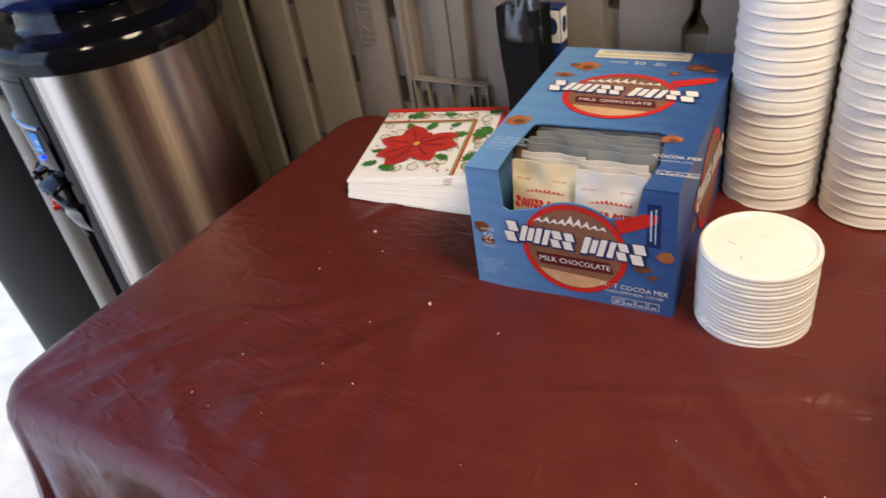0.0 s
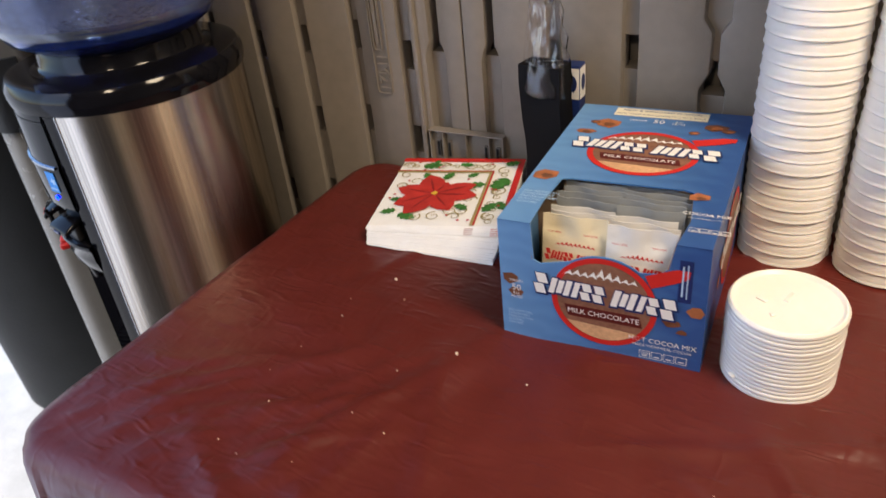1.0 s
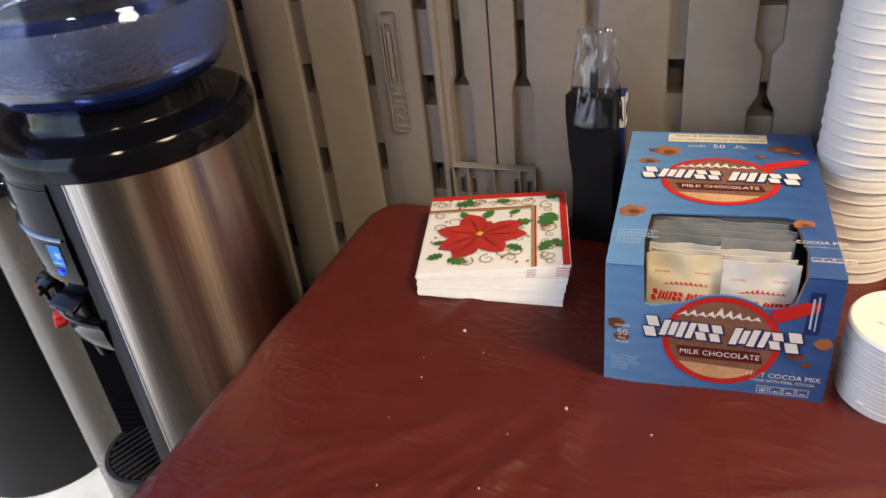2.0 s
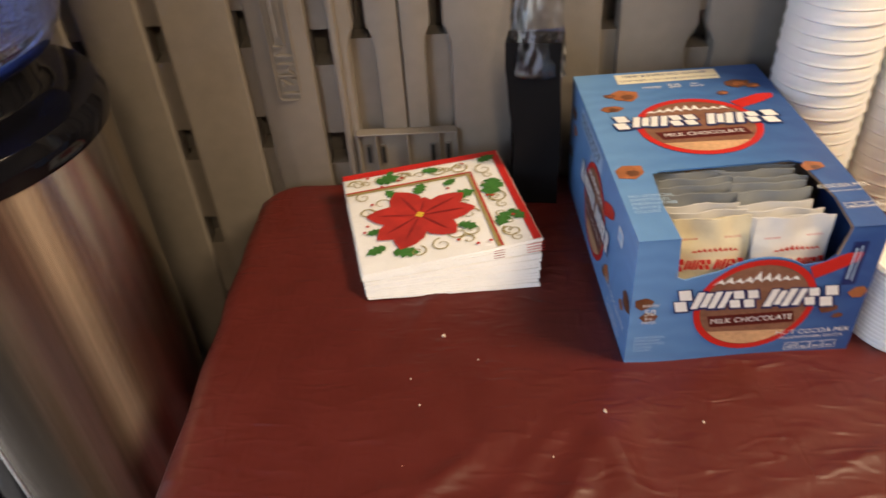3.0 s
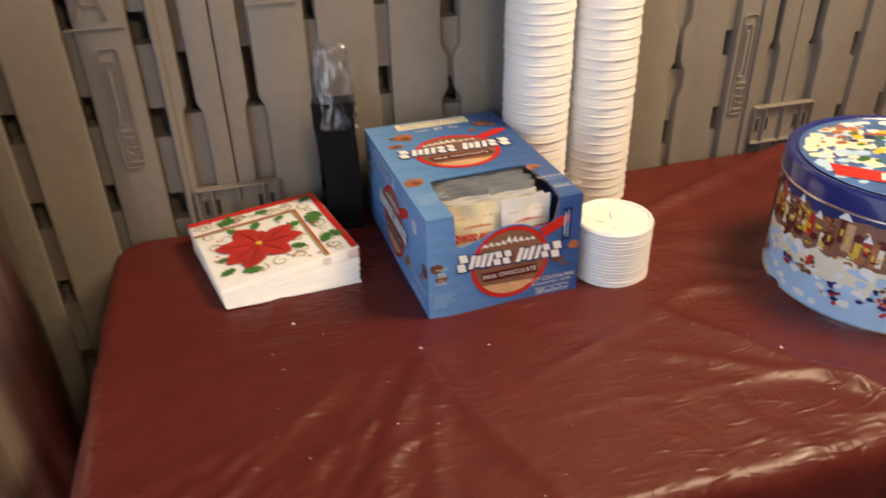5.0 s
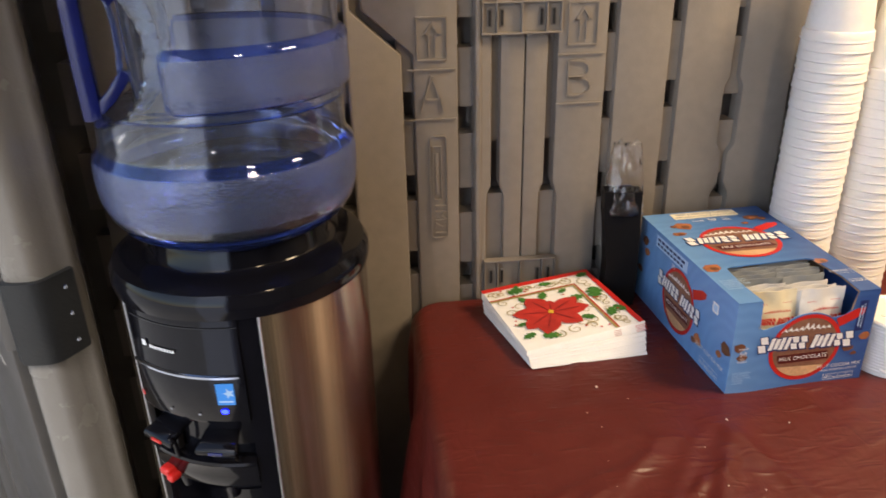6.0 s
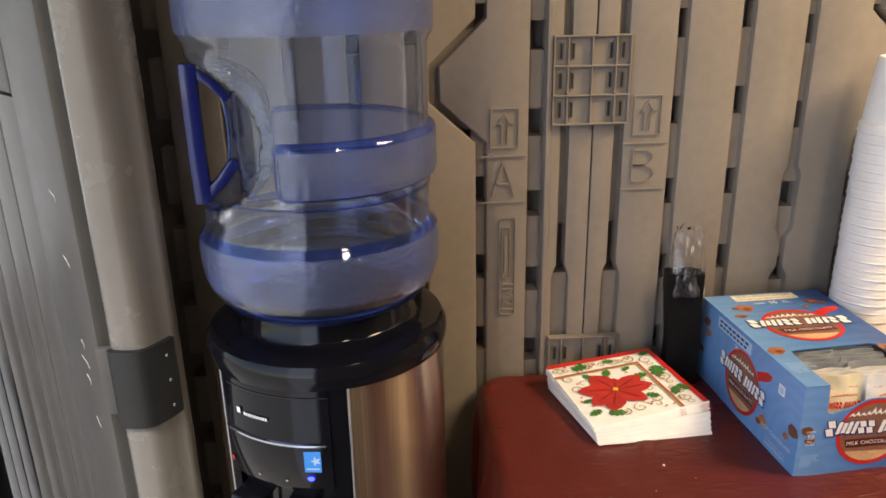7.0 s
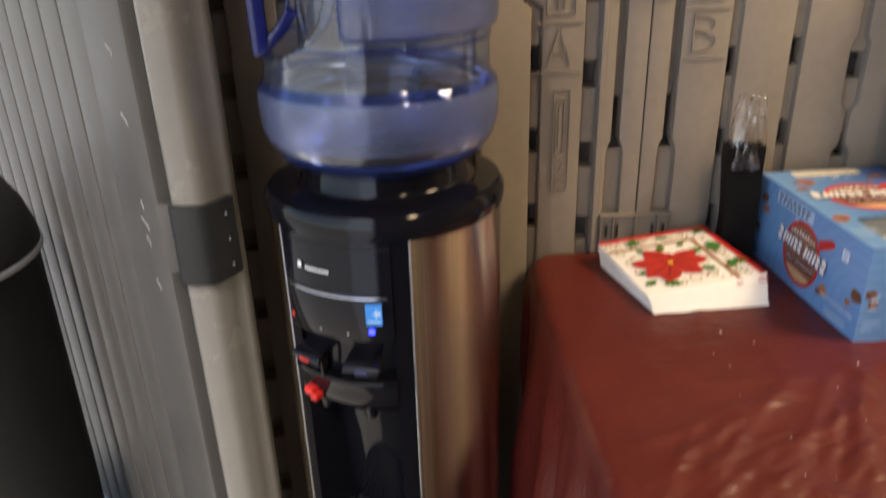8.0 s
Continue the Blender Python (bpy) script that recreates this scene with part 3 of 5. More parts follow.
def cloth_point(u, v):
    """From the flat sheet (metres) to the draped cloth."""
    rc = 0.034
    x, y = max(u, TX0 + rc), min(max(v, TY0 + rc), TY1 - rc)
    dx, dy = u - x, v - y
    d = math.hypot(dx, dy)
    if d > 1e-9:
        k = min(1.0, rc / d)
        x, y, dx, dy, d = x + dx * k, y + dy * k, dx * (1 - k), dy * (1 - k), d * (1 - k)
    R = 0.016
    if d < 1e-9:
        e = min(1.0, min(x - TX0, y - TY0) / 0.03 + 0.25)
        return Vector((x, y, TABLE + crease(x, y) * e + 0.001))
    ox, oy = dx / d, dy / d
    arc = R * math.pi / 2
    if d < arc:
        a = d / R
        out, drop = R * math.sin(a), R * (1 - math.cos(a))
    else:
        out, drop = R, R + d - arc
    along = x * 1.0 - y * 1.0 + math.atan2(oy, ox) * 0.10
    hang = min(1.0, drop / 0.25) * (0.0 if v > TY1 else 1.0)
    ripple = 0.018 * math.sin(along * 34 + 1.3 * math.sin(along * 11)) + 0.010 * math.sin(along * 71 + 2)
    corner = 1.0 if dx < -1e-9 and dy < -1e-9 else 0.0
    out += hang * (0.016 + ripple) + corner * hang * 0.022 + 0.0025 * noise.noise(Vector((u * 14, v * 14, 4)))
    return Vector((x + ox * out, y + oy * out, TABLE + crease(x, y) * 0.25 + 0.001 - drop))


def make_cloth():
    us = list(np.arange(TX0 - 0.46, TX0, 0.0115)) + list(np.arange(TX0, 0.15, 0.0042)) + list(np.arange(0.15, 0.75, 0.0060)) + list(np.arange(0.75, TX1 + 0.01, 0.014))
    vs = list(np.arange(TY0 - 0.46, TY0, 0.0115)) + list(np.arange(TY0, 0.84, 0.0042)) + list(np.arange(0.84, TY1 + 0.09, 0.0060))
    verts = [cloth_point(u, v)[:] for v in vs for u in us]
    w = len(us)
    faces = [(r * w + c, r * w + c + 1, (r + 1) * w + c + 1, (r + 1) * w + c) for r in range(len(vs) - 1) for c in range(w - 1)]
    me = bpy.data.meshes.new("tablecloth")
    me.from_pydata(verts, [], faces)
    for p in me.polygons:
        p.use_smooth = True
    me.materials.append(CLOTH)
    return tagged(new("tablecloth", me), "creased maroon plastic cloth draped over the table", "tablecloth")


make_cloth()

# ---- water dispenser and its bottle ----
DX, DY, DR = -0.420, 0.998, 0.145
dispenser = thing("water_dispenser", "black and brushed-steel water dispenser standing beside the table", "dispenser", pose(DX, DY, 0.004, 0, 0, -23))
# turned round its own front, which is its -y side
F = -90
HALF = 35
part("core", lathe([(0.0, 0.02), (0.120, 0.02), (0.120, 0.45)], 48), BLACK, dispenser)
part("core", lathe([(0.078, 0.45), (0.078, 0.74)], 48), BLACK, dispenser)
part("core", lathe([(0.120, 0.74), (0.120, 0.93), (0.0, 0.93)], 48), BLACK, dispenser)
sheet = [(0.1430, 0.03), (0.1430, 0.9165), (0.1415, 0.9180), (0.1395, 0.9165), (0.1395, 0.03)]
part("steel_panel", lathe(sheet, 48, a0=F + HALF, a1=F + 158), STEEL, dispenser, "brushed stainless steel side panel", smooth=True)
part("steel_panel", lathe(sheet, 48, a0=F - 158, a1=F - HALF), STEEL, dispenser, "brushed stainless steel side panel", smooth=True)
part("back_panel", lathe([(0.141, 0.03), (0.141, 0.915)], 12, a0=F + 158, a1=F + 202), BLACK, dispenser, smooth=True)
for s in (-1, 1):
    a = radians(F + s * HALF)
    part("panel_trim", tube([(0.1425 * math.cos(a), 0.1425 * math.sin(a), 0.03), (0.1425 * math.cos(a), 0.1425 * math.sin(a), 0.917)], 0.0016 if s > 0 else 0.0007, 8), STEEL_EDGE, dispenser, smooth=True)
    b0, b1 = sorted((F + s * (HALF - 0.8), F + s * (HALF - 9)))
    part("front_stile", lathe([(0.142, 0.03), (0.142, 0.918)], 6, a0=b0, a1=b1), BLACK_GLOSS, dispenser, smooth=True)
    a = radians(F + s * (HALF - 9))
    bm = bmesh.new()
    c, q = math.cos(a), math.sin(a)
    bm.faces.new([bm.verts.new(p) for p in ((0.142 * c, 0.142 * q, 0.45), (0.07 * c, 0.07 * q, 0.45), (0.07 * c, 0.07 * q, 0.75), (0.142 * c, 0.142 * q, 0.75))])
    part("niche_side", bm, BLACK_GLOSS, dispenser)
up = [(0.1360, 0.786), (0.1440, 0.788), (0.1462, 0.793), (0.1466, 0.846), (0.1450, 0.851), (0.1445, 0.908), (0.1425, 0.918)]
part("control_panel", lathe(up, 24, a0=F - HALF + 6, a1=F + HALF - 9), BLACK_GLOSS, dispenser, "glossy black control panel", smooth=True)
part("tap_recess", lathe([(0.1360, 0.787), (0.1330, 0.770), (0.1330, 0.738)], 24, a0=F - HALF + 6, a1=F + HALF - 9), BLACK_GLOSS, dispenser, smooth=True)
chin = lathe([(0.1330, 0.7385), (0.1440, 0.7385), (0.1490, 0.7365), (0.1495, 0.7325), (0.1470, 0.7290), (0.1462, 0.715), (0.1430, 0.700), (0.1360, 0.688), (0.1180, 0.680)], 24, a0=F - HALF + 6, a1=F + HALF - 9)
part("tap_shroud", chin, BLACK_GLOSS, dispenser, "rounded glossy shroud under the levers", smooth=True)
part("lower_panel", lathe([(0.1415, 0.03), (0.1415, 0.44), (0.10, 0.452)], 24, a0=F - HALF + 9, a1=F + HALF - 9), BLACK_GLOSS, dispenser, smooth=True)
part("niche_back", lathe([(0.070, 0.44), (0.084, 0.50), (0.094, 0.62), (0.106, 0.680), (0.120, 0.684)], 20, a0=F - HALF + 9, a1=F + HALF - 9), BLACK_GLOSS, dispenser, smooth=True)
part("trim_arc", lathe([(0.1460, 0.8465), (0.1482, 0.8470), (0.1482, 0.8495), (0.1455, 0.8505)], 24, a0=F - HALF + 6, a1=F + HALF - 11), CHROME, dispenser, smooth=True)
part("seam_line", lathe([(0.1456, 0.9065), (0.1456, 0.9075)], 24, a0=F - HALF + 9, a1=F + HALF - 9), BLACK_MATT, dispenser)
cap = [(0.1400, 0.912), (0.1460, 0.916), (0.1475, 0.924), (0.1470, 0.934), (0.1420, 0.9425), (0.128, 0.947), (0.112, 0.946), (0.104, 0.9475), (0.1000, 0.952),
       (0.0990, 0.966), (0.0955, 0.972), (0.088, 0.972), (0.082, 0.968), (0.070, 0.955), (0.0, 0.955)]
part("top_cap", lathe(cap, 96), BLACK_GLOSS, dispenser, "glossy black top ring", smooth=True)
part("collar", lathe([(0.088, 0.950), (0.092, 0.975), (0.091, 0.987), (0.086, 0.989), (0.080, 0.984)], 72), BLACK_GLOSS, dispenser, smooth=True)
part("base_ring", lathe([(0.0, 0.0), (0.138, 0.0), (0.144, 0.006), (0.144, 0.03), (0.13, 0.034)], 64), BLACK, dispenser, smooth=True)


def on_drum(bm, angle, z, r=0.1463):
    """Wraps a flat XY drawing round the front of the drum."""
    for v in bm.verts:
        a = radians(F + angle) + v.co.x / r
        v.co = (r * math.cos(a) + v.co.z * math.cos(a), r * math.sin(a) + v.co.z * math.sin(a), z + v.co.y)
    return bm


def bars(rows):
    return flat([[(x0, y0), (x1, y0), (x1, y1), (x0, y1)] for x0, x1, y0, y1 in rows])


part("badge", on_drum(bars([(-0.006, 0.0, -0.004, 0.003)]), -17, 0.8790, 0.1470), PRINT_WHITE, dispenser)
part("badge_bar", on_drum(bars([(-0.004 + 0.0034 * k, -0.0018 + 0.0034 * k, -0.0022, 0.0016) for k in range(10)]), -13.2, 0.8770, 0.1470), PRINT_WHITE, dispenser)
part("sticker", on_drum(bars([(-0.0095, 0.0095, -0.0135, 0.0135)]), 17.5, 0.8280, 0.1476), STICKER, dispenser, "blue square sticker")
part("sticker_star", on_drum(flat([[(0.0065 * (1 if k % 2 else 0.45) * math.cos(k * math.pi / 5), 0.0065 * (1 if k % 2 else 0.45) * math.sin(k * math.pi / 5)) for k in range(10)]]), 19.0, 0.8295, 0.1480), PRINT_SKY, dispenser)
part("sticker_bar", on_drum(bars([(-0.0075, 0.0075, -0.010, -0.0078)]), 17.5, 0.8280, 0.1480), PRINT_SKY, dispenser)
part("indicator_light", on_drum(flat([oval(0, 0, 0.0040, 0.0030, 16)]), 16.2, 0.8060, 0.1476), LED_BLUE, dispenser, "lit blue indicator light")
for ang in (-9, 5):
    part("indicator_mark", on_drum(flat([oval(0, 0, 0.0015, 0.0012, 10)]), ang, 0.801, 0.1476), CHROME, dispenser)
part("safety_mark", on_drum(bars([(-0.003, 0.003, -0.003, 0.003)]), -27, 0.806, 0.1478), RED_PLASTIC, dispenser)


def tap(angle, red):
    """A wide push paddle that slopes down to its front, over a short spout."""
    a = radians(F + angle)
    m = Matrix.Translation((0.133 * math.cos(a), 0.133 * math.sin(a), 0.0)) @ pose(0, 0, 0, 0, 0, angle)
    lever = slab(-0.024, 0.024, -0.026, 0.002, 0.764, 0.772, 0.003, 3)
    for v in lever.verts:
        v.co.z -= 0.010 * max(0.0, -v.co.y / 0.026) ** 1.5
        v.co.x *= 0.80 + 0.20 * max(0.0, -v.co.y / 0.026)
    ob = part("tap_lever", moved(lever, m), BLACK_GLOSS, dispenser, "glossy black push lever", smooth=True)
    part("lever_insert", moved(slab(-0.008, 0.008, -0.0275, -0.025, 0.7560, 0.7600, 0.0008), m), RED_PLASTIC if red else BLUE_PLASTIC, ob)
    part("lever_stem", moved(slab(-0.014, 0.014, -0.010, 0.0, 0.738, 0.765, 0.003, 2), m), BLACK, ob, smooth=True)
    part("tap_spout", moved(lathe([(0.0, 0.676), (0.007, 0.676), (0.009, 0.684), (0.010, 0.692), (0.010, 0.720), (0.0, 0.721)], 20, 0, 0.004), m), BLACK_GLOSS, dispenser, smooth=True)
    if red:
        part("lock_post", moved(tube([(0.021, -0.016, 0.738), (0.021, -0.018, 0.758), (0.020, -0.022, 0.768)], 0.0030, 8), m), BLACK_GLOSS, dispenser, smooth=True)
        part("child_lock", moved(slab(-0.012, 0.004, -0.024, -0.008, 0.703, 0.714, 0.004, 3), m), RED_PLASTIC, dispenser, "red safety catch", smooth=True)
        part("lock_tab", moved(slab(0.000, 0.011, -0.025, -0.010, 0.699, 0.708, 0.003, 3), m), RED_PLASTIC, dispenser, smooth=True)


tap(-17, True)
tap(11, False)
bm = lathe([(0.0, 0.468), (0.062, 0.468), (0.066, 0.474), (0.066, 0.486), (0.060, 0.486), (0.060, 0.479), (0.0, 0.479)], 40, 0.0, -0.115)
for v in bm.verts:
    v.co.y = -0.115 + (v.co.y + 0.115) * 0.95
tray = part("drip_tray", bm, BLACK, dispenser, "black slotted drip tray", smooth=True)
for k in range(11):
    x = -0.052 + 0.0104 * k
    h = math.sqrt(max(0, 0.058 ** 2 - x ** 2)) * 0.95
    part("grille_bar", slab(x - 0.0026, x + 0.0026, -0.115 - h, -0.115 + h, 0.480, 0.4865, 0.001), BLACK, tray)

# the bottle stands upside down in the collar
HANDLE = -148
bottle = thing("water_bottle", "clear blue five-gallon water bottle upturned in the dispenser", "bottle", pose(DX, DY, 0, 0, 0, -23))
PROFILE = [(0.060, 0.962), (0.078, 0.969), (0.106, 0.978), (0.123, 0.989), (0.1335, 1.004), (0.139, 1.022), (0.1405, 1.040), (0.1405, 1.056), (0.1385, 1.066), (0.133, 1.073), (0.1305, 1.080),
           (0.130, 1.1150), (0.1318, 1.1165), (0.1318, 1.1195), (0.1302, 1.1210), (0.1302, 1.1265), (0.1350, 1.1275), (0.1385, 1.1305), (0.1400, 1.137), (0.1400, 1.174), (0.1385, 1.1815), (0.1350, 1.1850), (0.1308, 1.1865), (0.1305, 1.194), (0.131, 1.230), (0.131, 1.270), (0.133, 1.277),
           (0.1375, 1.283), (0.139, 1.292), (0.139, 1.345), (0.1375, 1.352), (0.132, 1.358), (0.131, 1.38), (0.131, 1.40), (0.137, 1.41), (0.139, 1.425), (0.135, 1.44), (0.12, 1.448), (0.0, 1.440)]


def bottle_radius(a, z, r):
    """Pocket behind the handle, and the raised band that stops short of it."""
    d = (a - HANDLE + 180) % 360 - 180
    if 1.085 < z < 1.275:
        e = 1 - (abs(d) / 63) ** 2.4 - (abs(z - 1.182) / 0.080) ** 2.4
        deep = min(1.0, max(0.0, e) * 5.0)
        deep = deep * deep * (3 - 2 * deep)
        r = r * (1 - deep) + 0.088 * deep
    if 1.104 < z < 1.190 and r > 0.1315:
        k = min(1.0, max(0.0, (abs(d) - 68 - 6 * max(0.0, abs(z - 1.157) / 0.027 - 0.6)) / 3.0))
        r = 0.1308 + (r - 0.1308) * k
    return r


def make_bottle(z0, z1, material, name):
    zs = []
    for (r0, a0), (r1, a1) in zip(PROFILE, PROFILE[1:]):
        n = max(1, int(abs(a1 - a0) / 0.0035))
        zs += [(r0 + (r1 - r0) * i / n, a0 + (a1 - a0) * i / n) for i in range(n)]
    zs = [q for q in zs if z0 - 1e-6 <= q[1] <= z1 + 1e-6 or (z1 > 1.43 and q[1] > 1.43)]
    if z1 > 1.43:
        zs.append(PROFILE[-1])
    bm = bmesh.new()
    n = 216
    rows = []
    for r, z in zs:
        rows.append([bm.verts.new((bottle_radius(360 * i / n, z, r) * math.cos(math.tau * i / n), bottle_radius(360 * i / n, z, r) * math.sin(math.tau * i / n), z)) for i in range(n)])
    for a, b in zip(rows, rows[1:]):
        for i in range(n):
            bm.faces.new((a[i], a[(i + 1) % n], b[(i + 1) % n], b[i]))
    ob = part(name, bm, material, bottle, smooth=True)
    so = ob.modifiers.new("wall", "SOLIDIFY")
    so.thickness, so.offset = 0.0016, -1
    return ob


shell = make_bottle(0.962, 1.45, BOTTLE, "bottle_shell")
shell.data.materials.append(BOTTLE_FROST)
shell.data.materials.append(BOTTLE_THICK)       # the wall is thickest round the shoulder and its ridge
for p in shell.data.polygons:
    z = p.center.z
    if 1.012 < z < 1.064 or 1.133 < z < 1.179 and math.hypot(p.center.x, p.center.y) > 0.136 or 1.286 < z < 1.35:
        p.material_index = 1
    elif 1.124 < z < 1.189 and 0.1312 < math.hypot(p.center.x, p.center.y) < 0.1392:
        p.material_index = 2
    elif z < 1.002 or 1.064 < z < 1.076 or 1.1165 < z < 1.1195:
        p.material_index = 2
wprof = [(0.0, 0.966), (0.058, 0.966), (0.075, 0.9725), (0.1025, 0.9815), (0.1195, 0.992), (0.130, 1.006), (0.1355, 1.023), (0.1370, 1.040), (0.1372, 1.056), (0.1352, 1.0655), (0.0, 1.0655)]
part("water", lathe(wprof, 72), WATER, bottle, "still water in the bottom of the bottle", smooth=True)
ha = radians(HANDLE)
hc, hs = math.cos(ha), math.sin(ha)


def bar(points, wide, thick):
    """A square-edged moulded bar along (radius, z) points in the handle's upright plane."""
    bm = bmesh.new()
    rings = []
    for i, (r, z) in enumerate(points):
        p, q = points[max(i - 1, 0)], points[min(i + 1, len(points) - 1)]
        dr, dz = q[0] - p[0], q[1] - p[1]
        ln = math.hypot(dr, dz)
        nr, nz = -dz / ln * thick / 2, dr / ln * thick / 2
        rings.append([bm.verts.new(((r + a * nr) * hc - b * hs * wide / 2, (r + a * nr) * hs + b * hc * wide / 2, z + a * nz)) for a, b in ((-1, -1), (1, -1), (1, 1), (-1, 1))])
    for a, b in zip(rings, rings[1:]):
        for k in range(4):
            bm.faces.new((a[k], a[(k + 1) % 4], b[(k + 1) % 4], b[k]))
    bm.faces.new(rings[0][::-1])
    bm.faces.new(rings[-1])
    bmesh.ops.bevel(bm, geom=[e for e in bm.edges], offset=thick * 0.18, segments=2, affect="EDGES", profile=0.5)
    return bm


grip = part("handle", bar([(0.1290, 1.100), (0.1300, 1.150), (0.1300, 1.205), (0.1290, 1.256)], 0.021, 0.0195), BLUE_PLASTIC, bottle, "solid blue carrying handle", smooth=True)
part("handle_root", bar([(0.124, 1.246), (0.110, 1.238), (0.090, 1.216)], 0.017, 0.011), BLUE_PLASTIC, grip, smooth=True)
part("handle_root", bar([(0.124, 1.110), (0.108, 1.124), (0.089, 1.148)], 0.017, 0.013), BLUE_PLASTIC, grip, smooth=True)
part("handle_lining", bar([(0.0965, 1.144), (0.0935, 1.165), (0.0930, 1.195), (0.0960, 1.220)], 0.017, 0.005), BOTTLE_THICK, grip, smooth=True)

# ---- black lidded bin outside the doorway ----
bin_ = thing("rubbish_bin", "black lidded bin on the concrete outside the door", "bin", pose(-1.185, 1.205, 0))
part("bin_body", lathe([(0.0, 0.0), (0.165, 0.0), (0.172, 0.008), (0.180, 0.30), (0.184, 0.74), (0.186, 0.755), (0.178, 0.757)], 72), BIN_BLACK, bin_, smooth=True)
lid = part("lid", lathe([(0.188, 0.752), (0.191, 0.760), (0.190, 0.785), (0.178, 0.83), (0.155, 0.875), (0.10, 0.905), (0.0, 0.915)], 72), BIN_BLACK, bin_, "domed black lid", smooth=True)
part("rim_band", lathe([(0.1905, 0.756), (0.1940, 0.758), (0.1940, 0.765), (0.191, 0.767)], 72), STEEL_EDGE, bin_, "bright metal rim", smooth=True)
part("lid_handle", tube([(0.12, -0.13, 0.83), (0.135, -0.145, 0.87), (0.13, -0.12, 0.95), (0.10, -0.09, 0.99), (0.07, -0.06, 0.93), (0.06, -0.05, 0.89)], 0.009), BLACK, lid, smooth=True)

# ---- evergreen garland on the open door ----
rg = random.Random(9)
garland = thing("evergreen_garland", "dark green needle garland hanging on the open door", "garland", pose(-1.075, 1.315, 1.36))
bm = bmesh.new()
for k in range(900):
    a, b = rg.uniform(0, math.tau), rg.uniform(-1, 1)
    c = Vector((rg.gauss(0, 0.035), rg.gauss(0, 0.02) - 0.02, rg.gauss(0, 0.07)))
    d = Vector((math.cos(a) * math.sqrt(1 - b * b), math.sin(a) * math.sqrt(1 - b * b), b)) * rg.uniform(0.025, 0.05)
    s = d.cross(Vector((0.3, 0.5, 0.8))).normalized() * 0.0014
    bm.faces.new([bm.verts.new(p) for p in (c - s, c + s, c + d + s * 0.3, c + d - s * 0.3)])
part("needles", bm, NEEDLE, garland)
part("wire", tube([(0, 0, 0.16), (0.003, -0.005, 0.0), (0, 0, -0.10)], 0.004), BLACK, garland)

# ---- cocoa carton ----
BW, BD, BH = 0.184, 0.275, 0.129
carton = thing("cocoa_carton", "open blue printed cocoa carton full of sachets", "carton", pose(0.1500, 0.8915, TABLE - 0.0005, 0, 0, 3.1))
T = 0.0016
# the tear-out runs over the front edge: lower front lip, full-height side cheeks, top with a cut-out
CUT0, CUT1, LIP, DEEP = 0.033, 0.150, 0.092, 0.088


def front_outline():
    pts = [(0, 0), (BW, 0), (BW, BH), (CUT1 + 0.006, BH), (CUT1 + 0.001, LIP + 0.012), (CUT1 - 0.006, LIP + 0.006)]
    for k in range(13):
        a = radians(52 + 76 * k / 12)
        pts.append((0.097 + 0.049 * math.cos(a) * 1.02, 0.0585 + 0.0475 * math.sin(a)))
    return pts + [(CUT0 + 0.006, LIP - 0.003), (CUT0, LIP), (CUT0 - 0.002, BH), (0, BH)]


wall_f = lambda u, v, d: (u, d, v)
body = part("front_panel", prism(front_outline(), wall_f, 0.0, T), BOX_BLUE, carton, "torn-open blue front")
part("back_panel", slab(0, BW, BD - T, BD, 0, BH), BOX_BLUE, carton)
part("side_panel", slab(0, T, T, BD - T, 0, BH), BOX_BLUE, carton)
part("side_panel", slab(BW - T, BW, T, BD - T, 0, BH), BOX_BLUE, carton)
part("bottom_panel", slab(T, BW - T, T, BD - T, 0, T), CARD, carton)
top_poly = [(0, 0), (CUT0 - 0.002, 0), (CUT0 - 0.004, DEEP * 0.5), (CUT0 - 0.001, DEEP), (CUT0 + 0.006, DEEP + 0.003), (CUT1 - 0.004, DEEP + 0.006), (CUT1 + 0.004, DEEP + 0.002), (CUT1 + 0.010, DEEP * 0.45), (CUT1 + 0.006, 0), (BW, 0), (BW, BD), (0, BD)]
part("top_panel", prism(top_poly, lambda u, v, d: (u, v, d), BH - T * 0.5, BH + T * 0.5), BOX_BLUE, carton)
part("cut_edge", tube([(CUT0 - 0.0015, 0.001, LIP), (CUT0 - 0.0035, 0.001, BH - 0.001), (CUT0 - 0.0055, DEEP * 0.5, BH - 0.001), (CUT0 - 0.0025, DEEP, BH - 0.001)], 0.0011, 6), CARD, carton, "raw brown cardboard edge")
part("cut_edge", tube([(CUT1 + 0.001, 0.001, LIP + 0.012), (CUT1 + 0.006, 0.001, BH - 0.001), (CUT1 + 0.0105, DEEP * 0.45, BH - 0.001), (CUT1 + 0.0045, DEEP, BH - 0.001)], 0.0011, 6), CARD, carton, "raw brown cardboard edge")
part("inner_liner", slab(T + 0.0004, BW - T - 0.0004, DEEP + 0.012, DEEP + 0.0136, T, BH - 0.004), CARD, carton)

FRONT = pose(0, -0.0003, 0, 90, 0, 0)
TOPF = pose(0, 0, BH + T * 0.5 + 0.0002)
SIDE = pose(-0.0003, BD, 0, 90, 0, -90)         # u runs from the back towards the front
RIGHT = pose(BW + 0.0003, 0, 0, 90, 0, 90)


def printed(name, bm, face, layer, material, label=""):
    return part(name, moved(bm, face @ Matrix.Translation((0, 0, 0.00022 * layer))), material, carton, label)


